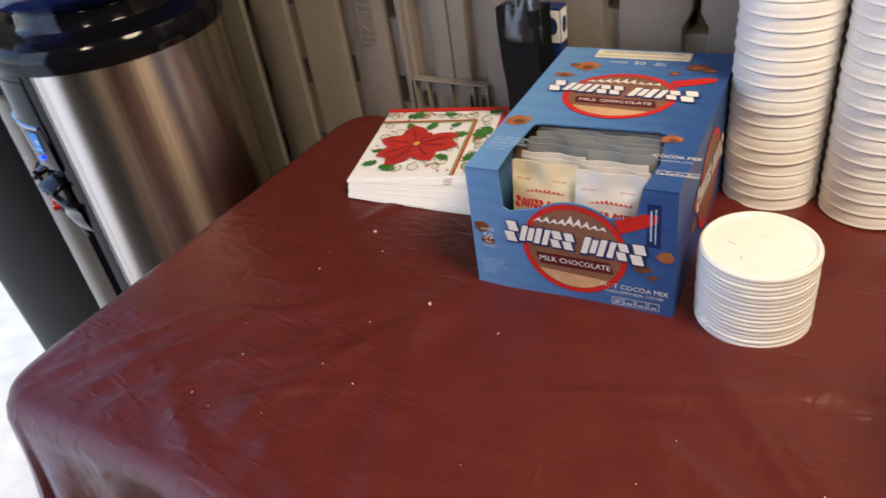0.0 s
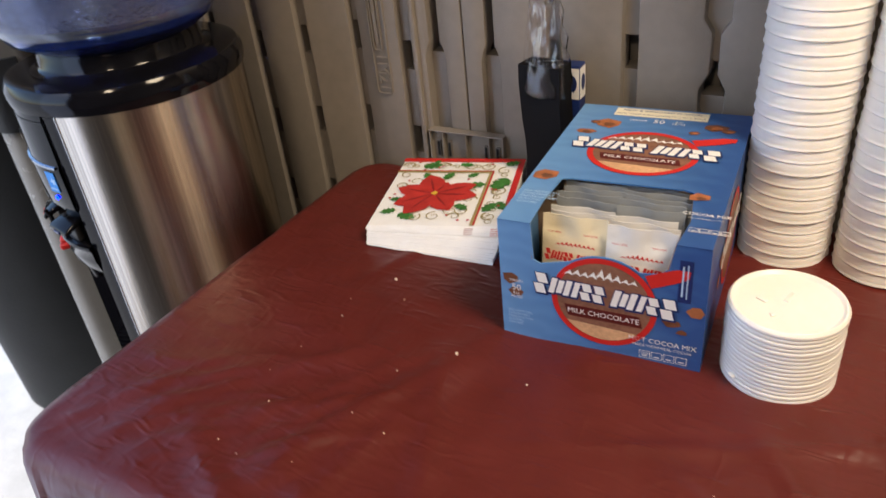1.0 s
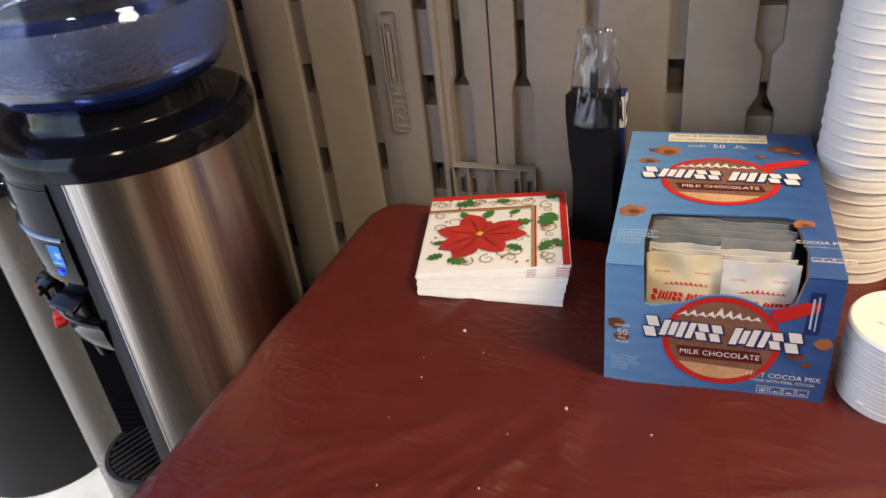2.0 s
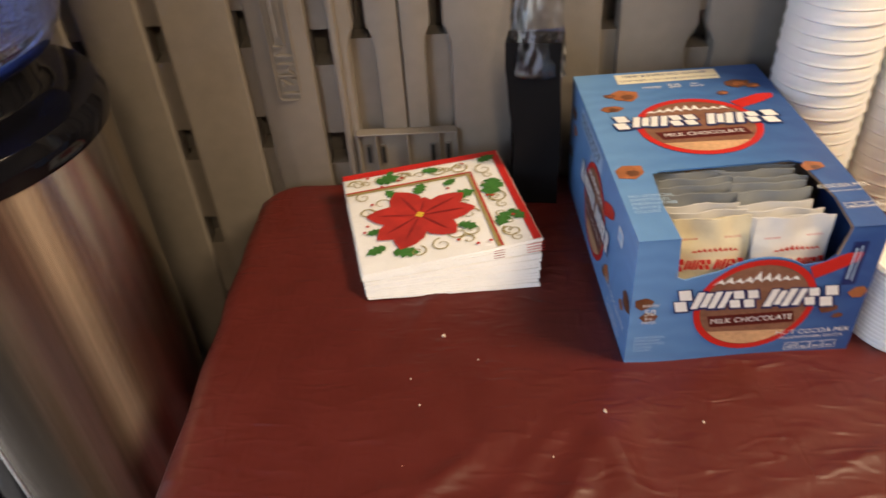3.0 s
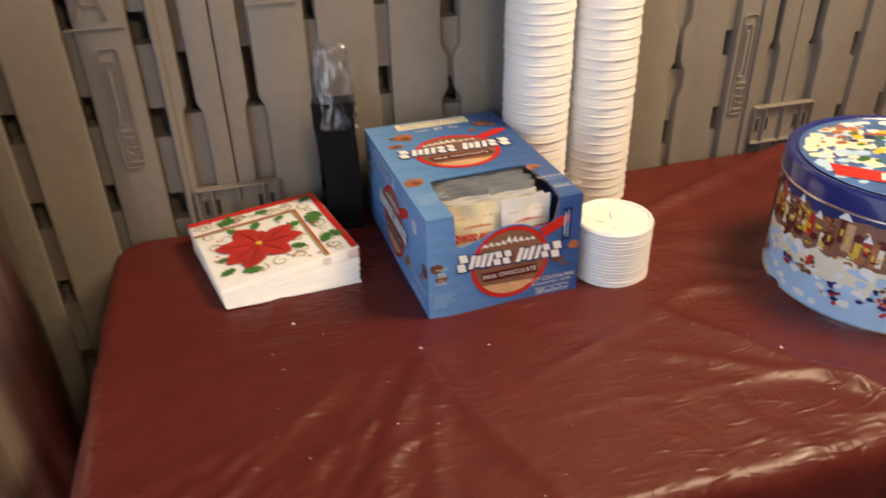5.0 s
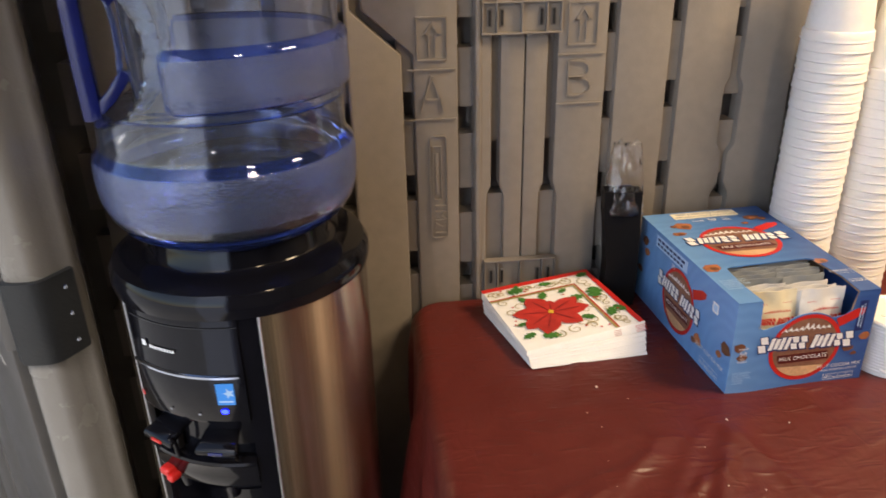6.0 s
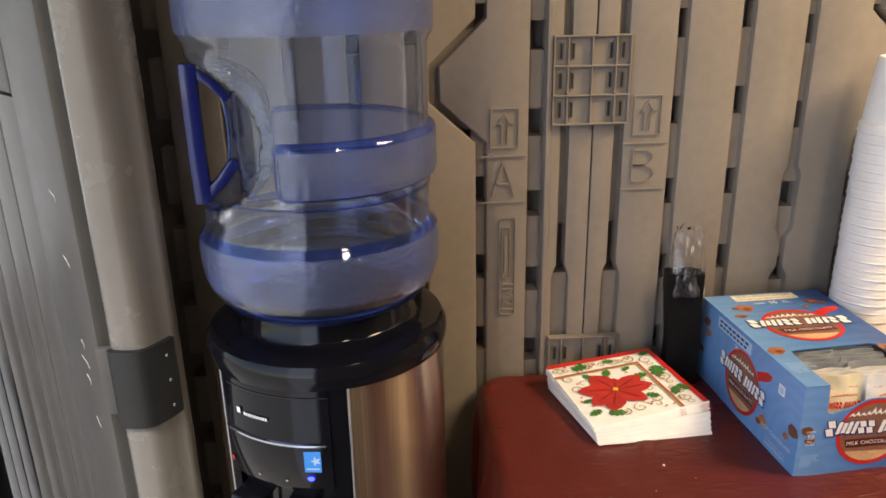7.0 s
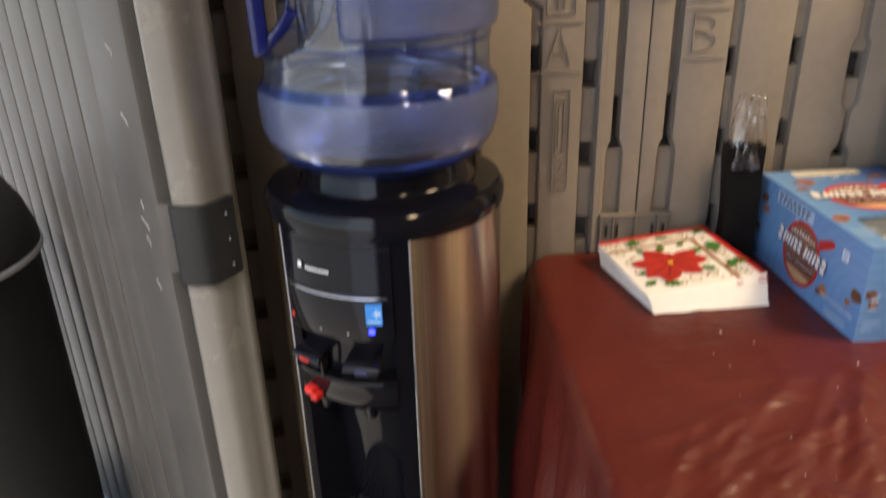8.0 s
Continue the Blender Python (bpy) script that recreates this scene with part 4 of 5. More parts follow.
def slanted(cx, cy, w, h, lean=0.22):
    return [(cx - w / 2 - lean * h / 2, cy - h / 2), (cx + w / 2 - lean * h / 2, cy - h / 2), (cx + w / 2 + lean * h / 2, cy + h / 2), (cx - w / 2 + lean * h / 2, cy + h / 2)]


def word_shapes(cx, cy, width, h, rise=0.04, grow=0.0):
    """A wordmark reduced to plain leaning blocks."""
    polys = []
    u = width / 30
    blocks = [(-13.4, 2.6, 1.25), (-10.7, 1.25, 0.95), (-9.1, 1.25, 0.80), (-7.5, 1.25, 0.95), (-5.75, 1.2, 0.95), (-3.6, 2.2, 1.0), (-1.0, 2.2, 1.0),
              (2.7, 1.35, 1.0), (4.35, 1.2, 0.80), (6.0, 1.35, 1.0), (7.9, 1.2, 0.95), (10.1, 2.2, 1.0), (13.2, 2.7, 1.2)]
    for x, w, t in blocks:
        if w < 1.4:
            polys.append(slanted(cx + x * u, cy - x * u * rise, (w + grow) * u, h * (t + grow * 0.30), 0.26))
            continue
        for side in (-1, 1):        # wide blocks are two stacked lozenges
            oy = side * h * t * 0.26
            polys.append(slanted(cx + (x - side * 0.10) * u + oy * 0.26, cy - x * u * rise + oy, (w * 0.84 + grow) * u, h * (t * 0.47 + grow * 0.22), -0.25))
    return polys


def mountains(cx, cy, w, h, seed):
    r = random.Random(seed)
    polys = []
    n = 9
    for k in range(n):
        x = cx - w / 2 + w * (k + 0.5) / n
        hh = h * (1 - abs(2 * (k + 0.5) / n - 1) * 0.6) * r.uniform(0.7, 1.1)
        polys.append([(x - w / n * 0.8, cy), (x - w / n * 0.1, cy + hh * 0.35), (x + w / n * 0.5, cy), (x + w / n * 0.15, cy + hh)])
    return polys


def lifted(polys, d):
    """Alternate tiny steps in height, so that overlapping strokes never share a plane."""
    bm = bmesh.new()
    for k, poly in enumerate(polys):
        bm.faces.new([bm.verts.new((u, v, d + 0.00002 * k)) for u, v in poly])
    return bm


def mug_print(face, cx, cy, rx, ry, seed, word=True):
    printed("mug_ring", ring_bm(cx, cy, rx, ry, rx * 0.11), face, 2, PRINT_RED)
    printed("mug_drink", flat([oval(cx, cy, rx * 0.9, ry * 0.9)]), face, 1, PRINT_COCOA)
    printed("mug_foam", flat([oval(cx, cy, rx * 0.88, ry * 0.88, 20, 218, 322)]), face, 1.6, PRINT_TAN)
    printed("mug_handle", flat([[(cx + rx * 0.86, cy + ry * 0.52), (cx + rx * 1.28, cy + ry * 0.72), (cx + rx * 1.50, cy + ry * 0.86), (cx + rx * 1.52, cy + ry * 1.02), (cx + rx * 1.28, cy + ry * 1.02), (cx + rx * 0.74, cy + ry * 0.78)]]), face, 1.4, PRINT_RED)
    tagged(printed("peaks", lifted(mountains(cx - rx * 0.05, cy + ry * 0.52, rx * 1.35, ry * 0.24, seed), 0), face, 2.2, PRINT_WHITE), kind="stuff")
    printed("ribbon", flat([slanted(cx, cy - ry * 0.30, rx * 1.42, ry * 0.26, -0.3)]), face, 2.4, PRINT_MAROON)
    printed("ribbon_lettering", moved(text_bm("MILK CHOCOLATE", ry * 0.165), Matrix.Translation((cx, cy - ry * 0.30, 0))), face, 3.4, PRINT_WHITE)
    if word:
        shapes = word_shapes(cx, cy + ry * 0.18, rx * 2.70, ry * 0.38)
        for k, poly in enumerate(shapes):
            printed("brand_block", flat([poly]), face, 5.2, PRINT_WHITE)
        for k, poly in enumerate(word_shapes(cx + rx * 0.01, cy + ry * 0.165, rx * 2.70, ry * 0.38, grow=0.62)):
            printed("brand_shadow", flat([poly]), face, 3.6 + 0.05 * k, PRINT_NAVY)


def words(face, text, size, u, v, layer=2, material=None, align="CENTER"):
    printed("lettering", moved(text_bm(text, size, align, 1.0), Matrix.Translation((u, v, 0))), face, layer, material or PRINT_WHITE)


def nutrition(face, u, v, s):
    for k in range(4):
        printed("nutrition_box", outline_2d(u + k * s * 1.12, v, s, s * 0.85), face, 1, PRINT_WHITE)
        printed("nutrition_bar", bars([(u + k * s * 1.12 - s * 0.25, u + k * s * 1.12 + s * 0.25, v - s * 0.22, v - s * 0.10)]), face, 1, PRINT_WHITE)


def outline_2d(cx, cy, w, h, t=0.0005):
    return bars([(cx - w / 2, cx + w / 2, cy - h / 2, cy - h / 2 + t), (cx - w / 2, cx + w / 2, cy + h / 2 - t, cy + h / 2),
                 (cx - w / 2, cx - w / 2 + t, cy - h / 2 + t, cy + h / 2 - t), (cx + w / 2 - t, cx + w / 2, cy - h / 2 + t, cy + h / 2 - t)])


# front
mug_print(FRONT, 0.097, 0.0585, 0.0475, 0.0465, 2)
words(FRONT, "HOT COCOA MIX", 0.0072, 0.150, 0.0265)
words(FRONT, "MADE WITH REAL COCOA", 0.0042, 0.150, 0.0205)
nutrition(FRONT, 0.1355, 0.0105, 0.0095)
words(FRONT, "160", 0.0045, 0.1355, 0.0115)
words(FRONT, "MAKES", 0.0042, 0.0155, 0.066)
words(FRONT, "50", 0.0095, 0.0155, 0.0585, 3)
words(FRONT, "8oz.\nMUGS", 0.0042, 0.0155, 0.0500)
words(FRONT, "NO ARTIFICIAL\nSWEETENERS\nPRESERVATIVES\nFLAVORS\nCOLORS", 0.0036, 0.006, 0.024, 1, PRINT_SKY, "LEFT")
for k, (u, v, r, mt) in enumerate(((0.004, 0.068, 0.009, PRINT_CHOC), (0.009, 0.054, 0.008, PRINT_CHOC), (0.157, 0.050, 0.008, PRINT_CHOC), (0.166, 0.042, 0.005, PRINT_CHOC), (0.1765, 0.066, 0.0085, PRINT_ORANGE))):
    printed("chocolate_chunk", flat([chunk(u + (0.006 if u < 0.01 else 0), v, r, 20 + k)]), FRONT, 1 + 0.1 * k, mt)
printed("tear_label", bars([(0.160, 0.171, 0.074, 0.116)]), FRONT, 1, PRINT_NAVY)
printed("label_bar", bars([(0.1625, 0.1640, 0.080, 0.110), (0.1665, 0.1675, 0.078, 0.112)]), FRONT, 2, PRINT_SKY)

# top
mug_print(TOPF, 0.092, 0.160, 0.055, 0.050, 5)
printed("flash_label", bars([(0.040, 0.140, 0.249, 0.270)]), TOPF, 1, PRINT_CREAM)
words(TOPF, "NEW & IMPROVED FLAVOR!", 0.0068, 0.090, 0.2640, 2, PRINT_NAVY)
words(TOPF, "NOW MAKES A 33% LARGER MUG OF COCOA", 0.0046, 0.090, 0.2545, 2, PRINT_NAVY)
words(TOPF, "50", 0.0125, 0.092, 0.238)
words(TOPF, "MAKES", 0.0060, 0.070, 0.238)
words(TOPF, "8oz.\nMUGS", 0.0050, 0.113, 0.238)
words(TOPF, "NO ARTIFICIAL\nSWEETENERS\nPRESERVATIVES\nFLAVORS\nCOLORS", 0.0052, 0.005, 0.046, 1, PRINT_SKY, "LEFT")
words(TOPF, "COCOA MIX", 0.0070, 0.1710, 0.052)
words(TOPF, "MADE WITH REAL COCOA", 0.0024, 0.1710, 0.0450)
nutrition(TOPF, 0.1645, 0.026, 0.0075)
for k, (u, v, r, mt) in enumerate(((0.040, 0.224, 0.014, PRINT_ORANGE), (0.026, 0.226, 0.005, PRINT_CHOC), (0.022, 0.200, 0.010, PRINT_ORANGE), (0.014, 0.092, 0.013, PRINT_ORANGE),
                                   (0.150, 0.236, 0.012, PRINT_CHOC), (0.132, 0.218, 0.006, PRINT_CHOC), (0.160, 0.082, 0.009, PRINT_ORANGE), (0.165, 0.228, 0.007, PRINT_CHOC))):
    printed("chocolate_chunk", flat([chunk(u, v, r * 1.25, 40 + k)]), TOPF, 1 + 0.1 * k, mt)
    printed("chunk_face", flat([chunk(u + r * 0.15, v - r * 0.2, r * 0.55, 60 + k)]), TOPF, 2 + 0.1 * k, PRINT_CHOC if mt is PRINT_ORANGE else PRINT_ORANGE)

# the side towards the napkins
mug_print(SIDE, 0.135, 0.058, 0.046, 0.046, 8)
printed("flash_label", bars([(0.055, 0.150, 0.1065, 0.124)]), SIDE, 1, PRINT_SKY)
printed("label_bar", bars([(0.060 + 0.012 * k, 0.069 + 0.012 * k, 0.1165, 0.1205) for k in range(7)] + [(0.060 + 0.010 * k, 0.067 + 0.010 * k, 0.1095, 0.1135) for k in range(8)]), SIDE, 2, PRINT_NAVY)
words(SIDE, "50", 0.010, 0.112, 0.1115 - 0.012, 2)
printed("square_code", bars([(0.222, 0.236, 0.092, 0.106)]), SIDE, 1, PRINT_WHITE)
printed("square_code_field", bars([(0.2245, 0.2335, 0.0945, 0.1035)]), SIDE, 2, PRINT_SKY)
words(SIDE, "HOT COCOA MIX", 0.0085, 0.230, 0.030)
nutrition(SIDE, 0.213, 0.013, 0.0105)
for k, (u, v, r, mt) in enumerate(((0.022, 0.100, 0.011, PRINT_CHOC), (0.030, 0.085, 0.010, PRINT_ORANGE), (0.012, 0.050, 0.009, PRINT_CHOC), (0.196, 0.034, 0.013, PRINT_ORANGE), (0.186, 0.028, 0.007, PRINT_CHOC),
                                   (0.262, 0.060, 0.013, PRINT_CHOC), (0.250, 0.045, 0.008, PRINT_ORANGE))):
    printed("chocolate_chunk", flat([chunk(u, v, r, 80 + k)]), SIDE, 1 + 0.1 * k, mt)
# the side towards the cups
printed("side_mug", flat([oval(0.14, 0.062, 0.05, 0.045)]), RIGHT, 1, PRINT_COCOA)
printed("side_ring", ring_bm(0.14, 0.062, 0.052, 0.047, 0.006), RIGHT, 2, PRINT_RED)
printed("side_strokes", lifted(word_shapes(0.14, 0.07, 0.13, 0.020), 0), RIGHT, 4, PRINT_WHITE)
for k, (u, v, r) in enumerate(((0.075, 0.075, 0.012), (0.068, 0.055, 0.010), (0.225, 0.05, 0.014))):
    printed("chocolate_chunk", flat([chunk(u, v, r, 95 + k)]), RIGHT, 2, PRINT_ORANGE)


# ---- sachets standing in the carton ----
def sachet(seed, front):
    """A creased, slightly puffed paper sachet, standing; its base at the origin."""
    r = random.Random(seed)
    w, h = 0.060, 0.114
    nx, nz = 14, 22
    bm = bmesh.new()
    sheets = []
    for side in (-1, 1):
        grid = []
        for j in range(nz + 1):
            row = []
            for i in range(nx + 1):
                u, v = i / nx, j / nz
                puff = (0.0046 if front else 0.0032) * (math.sin(math.pi * u) ** 0.6) * (math.sin(math.pi * min(1, v / 0.86)) ** 0.6 if v < 0.86 else 0)
                wob = 0.0016 * noise.noise(Vector((u * 3 + seed, v * 4, seed * 0.37))) + 0.0010 * noise.noise(Vector((u * 9, v * 7 + seed, 3)))
                top = 0.0015 * math.sin(u * 9 + seed) if v > 0.86 else 0
                z = h * v + (0.0012 * noise.noise(Vector((u * 8, seed, 0))) if j == nz else 0)
                row.append(bm.verts.new((w * (u - 0.5), side * (puff + 0.00035) + wob + top, z)))
            grid.append(row)
        for j in range(nz):
            for i in range(nx):
                bm.faces.new((grid[j][i], grid[j][i + 1], grid[j + 1][i + 1], grid[j + 1][i]))
        sheets.append(grid)
    a, b = sheets
    for j in range(nz):
        for i in (0, nx):
            bm.faces.new((a[j][i], a[j + 1][i], b[j + 1][i], b[j][i]))
    for i in range(nx):
        for j in (0, nz):
            bm.faces.new((a[j][i], a[j][i + 1], b[j][i + 1], b[j][i]))
    return bm


BASE = carton.matrix_basis
rs = random.Random(3)
for col in range(2):
    for k in range(10):
        first = k == 0
        cream = col == 0 and k < 2
        u = (0.064 if col == 0 else 0.122) + rs.uniform(-0.0015, 0.0015)
        m = BASE @ pose(u, 0.010 + 0.0094 * k + (0.004 if k else 0) + (0.004 if col == 0 else 0), T + 0.001 + 0.001 * rs.random() + (0.009 if first else 0.008 if k > 3 else 0.004), (-7 if first else -4) + rs.uniform(-1, 1), rs.uniform(-1.2, 1.2), rs.uniform(-2, 2) + (3 if first and col else 0))
        # from the fifth row back the sachets are greyed, painting the carton's shade
        pk = thing("cocoa_sachet", "cream paper cocoa sachet standing in the carton" if cream else "white paper cocoa sachet standing in the carton" if k < 4 else "paper cocoa sachet standing deep in the carton, greyed to show shade", "sachet", m, group="sachets in the carton")
        part("sachet_body", sachet(col * 20 + k, k < 2), PACKET_CREAM if cream else PACKET_WHITE if k < 4 else PACKET_SHADED, pk, smooth=True)
        if k < 3:
            for du in (-0.018, 0.015):
                part("tear_mark", moved(text_bm("TEAR HERE", 0.0026), pose(du, -0.0042, 0.099, 90, 0, 0)), PRINT_RED, pk)
        if first:
            tagged(part("mountain_print", moved(lifted(mountains(0.002, 0.040, 0.036, 0.006, 12 + col), 0), pose(0, -0.0058, 0.047, 90, 0, 0)), PRINT_RED, pk), kind="stuff")
            tagged(part("brand_print", moved(lifted(word_shapes(0.0, 0.029, 0.052, 0.009), 0), pose(0, -0.0058, 0.047, 90, 0, 0)), PRINT_RED, pk), kind="stuff")

# ---- stack of printed napkins ----
NB = [Vector(p) for p in ((-0.071, 0.980, 0.7415), (0.089, 0.991, 0.7415), (-0.108, 1.130, 0.7415), (0.058, 1.145, 0.7415))]
NT = [Vector(p) for p in ((-0.0765, 0.993, 0.7615), (0.093, 1.021, 0.7765), (-0.1115, 1.147, 0.7725), (0.0555, 1.1705, 0.7840))]


def quad(c, u, v):
    return c[0] * (1 - u) * (1 - v) + c[1] * u * (1 - v) + c[2] * (1 - u) * v + c[3] * u * v


napkins = thing("napkin_stack", "stack of white paper napkins with a red poinsettia print", "napkins", pose(0, 0, 0))
rn = random.Random(6)
LAYERS = 17
for k in range(LAYERS):
    f0, f1 = k / LAYERS, (k + 0.86) / LAYERS
    jx, jy = rn.uniform(-0.0012, 0.0012), rn.uniform(-0.0014, 0.0014)
    c0 = [a.lerp(b, f0) + Vector((jx, jy, 0)) for a, b in zip(NB, NT)]
    c1 = [a.lerp(b, f1) + Vector((jx, jy, 0)) for a, b in zip(NB, NT)]
    bm = bmesh.new()
    n = 12
    rows = [[[bm.verts.new(quad(c, i / n, j / n) + Vector((0, 0.0007 * noise.noise(Vector((i * 0.9, k, 0))) if j == 0 else 0, 0.0005 * noise.noise(Vector((i * 0.5, j * 0.5, k * 0.7)))))) for i in range(n + 1)] for j in range(n + 1)] for c in (c0, c1)]
    for q in rows:
        for j in range(n):
            for i in range(n):
                bm.faces.new((q[j][i], q[j][i + 1], q[j + 1][i + 1], q[j + 1][i]))
    a, b = rows
    for i in range(n):
        for j in (0, n):
            bm.faces.new((a[j][i], a[j][i + 1], b[j][i + 1], b[j][i]))
            bm.faces.new((a[i][j], a[i + 1][j], b[i + 1][j], b[i][j]))
    part("napkin", bm, NAPKIN, napkins)


def on_napkin(bm, layer):
    """Lays a drawing made on the unit square on the top napkin."""
    ln = 0.0007 + 0.00022 * layer
    for v in bm.verts:
        dz = v.co.z
        v.co = quad(NT, v.co.x, v.co.y) + Vector((0, 0, ln + dz))
    return bm


def strip(u0, u1, v0, v1, n=14):
    bm = bmesh.new()
    g = [[bm.verts.new((u0 + (u1 - u0) * i / n, v0 + (v1 - v0) * j / n, 0)) for i in range(n + 1)] for j in range(n + 1)]
    for j in range(n):
        for i in range(n):
            bm.faces.new((g[j][i], g[j][i + 1], g[j + 1][i + 1], g[j + 1][i]))
    return bm


def art(name, bm, layer, material):
    return part(name, on_napkin(bm, layer), material, napkins)


art("border", strip(0, 1, 0.945, 1.0), 1, PRINT_RED)
art("border", strip(0.955, 1.0, 0, 0.945), 1, PRINT_RED)
art("inner_line", strip(0.0, 0.775, 0.765, 0.800), 1, PRINT_OLIVE)
art("inner_line", strip(0.755, 0.790, 0.0, 0.765), 1, PRINT_OLIVE)
art("inner_line", strip(0.0, 0.790, 0.786, 0.800), 2, PETAL)
art("inner_line", strip(0.776, 0.790, 0.0, 0.786), 2, PETAL)


def petal(cx, cy, ang, ln, wd):
    c, s = math.cos(radians(ang)), math.sin(radians(ang))
    side = [(0, 0.10), (0.15, 0.45), (0.40, 0.95), (0.60, 1.0), (0.80, 0.70), (0.93, 0.28), (1.0, 0.0)]
    pts = [(t * ln, w * wd) for t, w in side] + [(t * ln, -w * wd) for t, w in side[-2::-1]]
    return [(cx + x * c - y * s, cy + x * s + y * c) for x, y in pts]


FC = (0.40, 0.43)
for k, (ang, ln, wd) in enumerate(((70, 0.19, 0.07), (27, 0.33, 0.085), (-3, 0.33, 0.09), (-54, 0.29, 0.092), (-119, 0.33, 0.095), (-150, 0.32, 0.09), (165, 0.32, 0.09), (110, 0.30, 0.10))):
    art("petal", flat([petal(FC[0], FC[1], ang, ln, wd)]), 4 + k * 0.3, PETAL)
    art("petal_vein", flat([petal(FC[0], FC[1], ang, ln * 0.8, wd * 0.10)]), 7 + k * 0.1, PETAL_DARK)
for k, (dx, dy) in enumerate(((-0.012, 0.0), (0.012, 0.008), (0.0, 0.018), (0.004, -0.012))):
    art("flower_centre", flat([oval(FC[0] + dx, FC[1] + dy, 0.014, 0.014, 12)]), 8.2 + k * 0.1, YELLOW)


def holly(cx, cy, ang, s):
    pts = []
    c, q = math.cos(radians(ang)), math.sin(radians(ang))
    for t, w in ((0, 0.05), (0.15, 0.28), (0.25, 0.16), (0.4, 0.36), (0.52, 0.2), (0.68, 0.3), (0.8, 0.12), (1.0, 0.0)):
        pts.append((t, w))
    full = pts + [(t, -w) for t, w in pts[-2::-1]]
    return [(cx + (x * c - y * q) * s, cy + (x * q + y * c) * s) for x, y in full]


for k, (x, y, a, s) in enumerate(((0.16, 0.20, 200, 0.13), (0.20, 0.14, -20, 0.16), (0.62, 0.56, 10, 0.16), (0.42, 0.66, 60, 0.13), (0.30, 0.66, 120, 0.12), (0.16, 0.36, 190, 0.10), (0.60, 0.28, -35, 0.13),
                                   (0.20, 0.86, 10, 0.17), (0.28, 0.90, 60, 0.08), (0.50, 0.90, -10, 0.12), (0.86, 0.90, 20, 0.13), (0.90, 0.68, 250, 0.22), (0.88, 0.66, 300, 0.12), (0.88, 0.30, 240, 0.15), (0.90, 0.32, 300, 0.14), (0.60, 0.70, 30, 0.10))):
    art("holly_leaf", flat([holly(x, y, a, s * 0.95)]), 3 + 0.05 * k, PRINT_GREEN)


def curl(cx, cy, r, a0, turns, w=0.011):
    bm = bmesh.new()
    n = 26
    prev = None
    for i in range(n + 1):
        t = i / n
        a = radians(a0 + 360 * turns * t)
        rr = r * (1 - 0.78 * t)
        p = [bm.verts.new((cx + (rr + s * w / 2 * (1 - 0.5 * t)) * math.cos(a), cy + (rr + s * w / 2 * (1 - 0.5 * t)) * math.sin(a), 0)) for s in (-1, 1)]
        if prev:
            bm.faces.new((prev[0], p[0], p[1], prev[1]))
        prev = p
    return bm


for k, (x, y, r, a0, tn) in enumerate(((0.20, 0.62, 0.08, 200, 1.2), (0.58, 0.20, 0.08, 20, 1.2), (0.62, 0.12, 0.05, 180, -1.1), (0.68, 0.36, 0.06, 0, 1.1), (0.08, 0.87, 0.06, 180, -1.1), (0.36, 0.87, 0.06, 0, 1.2), (0.60, 0.875, 0.055, 180, 1.2),
                                        (0.72, 0.865, 0.06, 20, -1.2), (0.87, 0.80, 0.06, 90, 1.1), (0.87, 0.48, 0.06, 60, -1.2), (0.87, 0.12, 0.06, 120, 1.2), (0.10, 0.55, 0.05, 0, 1.1))):
    art("scroll", curl(x, y, r, a0, tn), 2 + 0.05 * k, PRINT_OLIVE)
for k in range(9):      # running scrolls along both borders and round the flower
    art("scroll", curl(0.05 + 0.085 * k, 0.873 + 0.012 * (-1) ** k, 0.034, 180 * (k % 2), 1.15 * (-1) ** k, 0.009), 2.7 + 0.02 * k, PRINT_OLIVE)
    art("scroll", curl(0.868 + 0.014 * (-1) ** k, 0.05 + 0.085 * k, 0.036, 90 + 180 * (k % 2), 1.15 * (-1) ** k, 0.009), 2.9 + 0.02 * k, PRINT_OLIVE)
for k, (x, y, r, a0, tn) in enumerate(((0.47, 0.12, 0.06, 90, 1.2), (0.33, 0.10, 0.05, 60, -1.2), (0.66, 0.20, 0.05, 200, 1.2), (0.10, 0.72, 0.05, 100, 1.1), (0.67, 0.47, 0.04, 20, 1.1))):
    art("scroll", curl(x, y, r, a0, tn, 0.010), 3.1 + 0.02 * k, PRINT_OLIVE)
for k in range(22):
    x, y = rn.uniform(0.04, 0.93), rn.uniform(0.05, 0.92)
    if (x - FC[0]) ** 2 + (y - FC[1]) ** 2 > 0.09:
        art("berry_dot", flat([oval(x, y, 0.011, 0.011, 10)]), 4.5 + 0.02 * k, PETAL)
# fanned coloured corners of the sheets under the top one
for k in range(1, 5):
    c = [a.lerp(b, 1 - 0.055 * k) for a, b in zip(NB, NT)]
    bm = bmesh.new()
    vs = [bm.verts.new(quad(c, u, v) + Vector((0.0022 + 0.0004 * k, -0.0018, dz))) for u, v, dz in ((0.90, 0.0, 0), (1.0, 0.0, 0), (1.0, 0.0, 0.0007), (0.90, 0.0, 0.0007))]
    bm.faces.new(vs)
    part("fanned_edge", bm, PRINT_RED, napkins)
    bm = bmesh.new()
    vs = [bm.verts.new(quad(c, u, v) + Vector((0.0022, -0.0018, dz))) for u, v, dz in ((0.72, 0.0, 0), (0.78, 0.0, 0), (0.78, 0.0, 0.0007), (0.72, 0.0, 0.0007))]
    bm.faces.new(vs)
    part("fanned_edge", bm, PETAL_DARK, napkins)


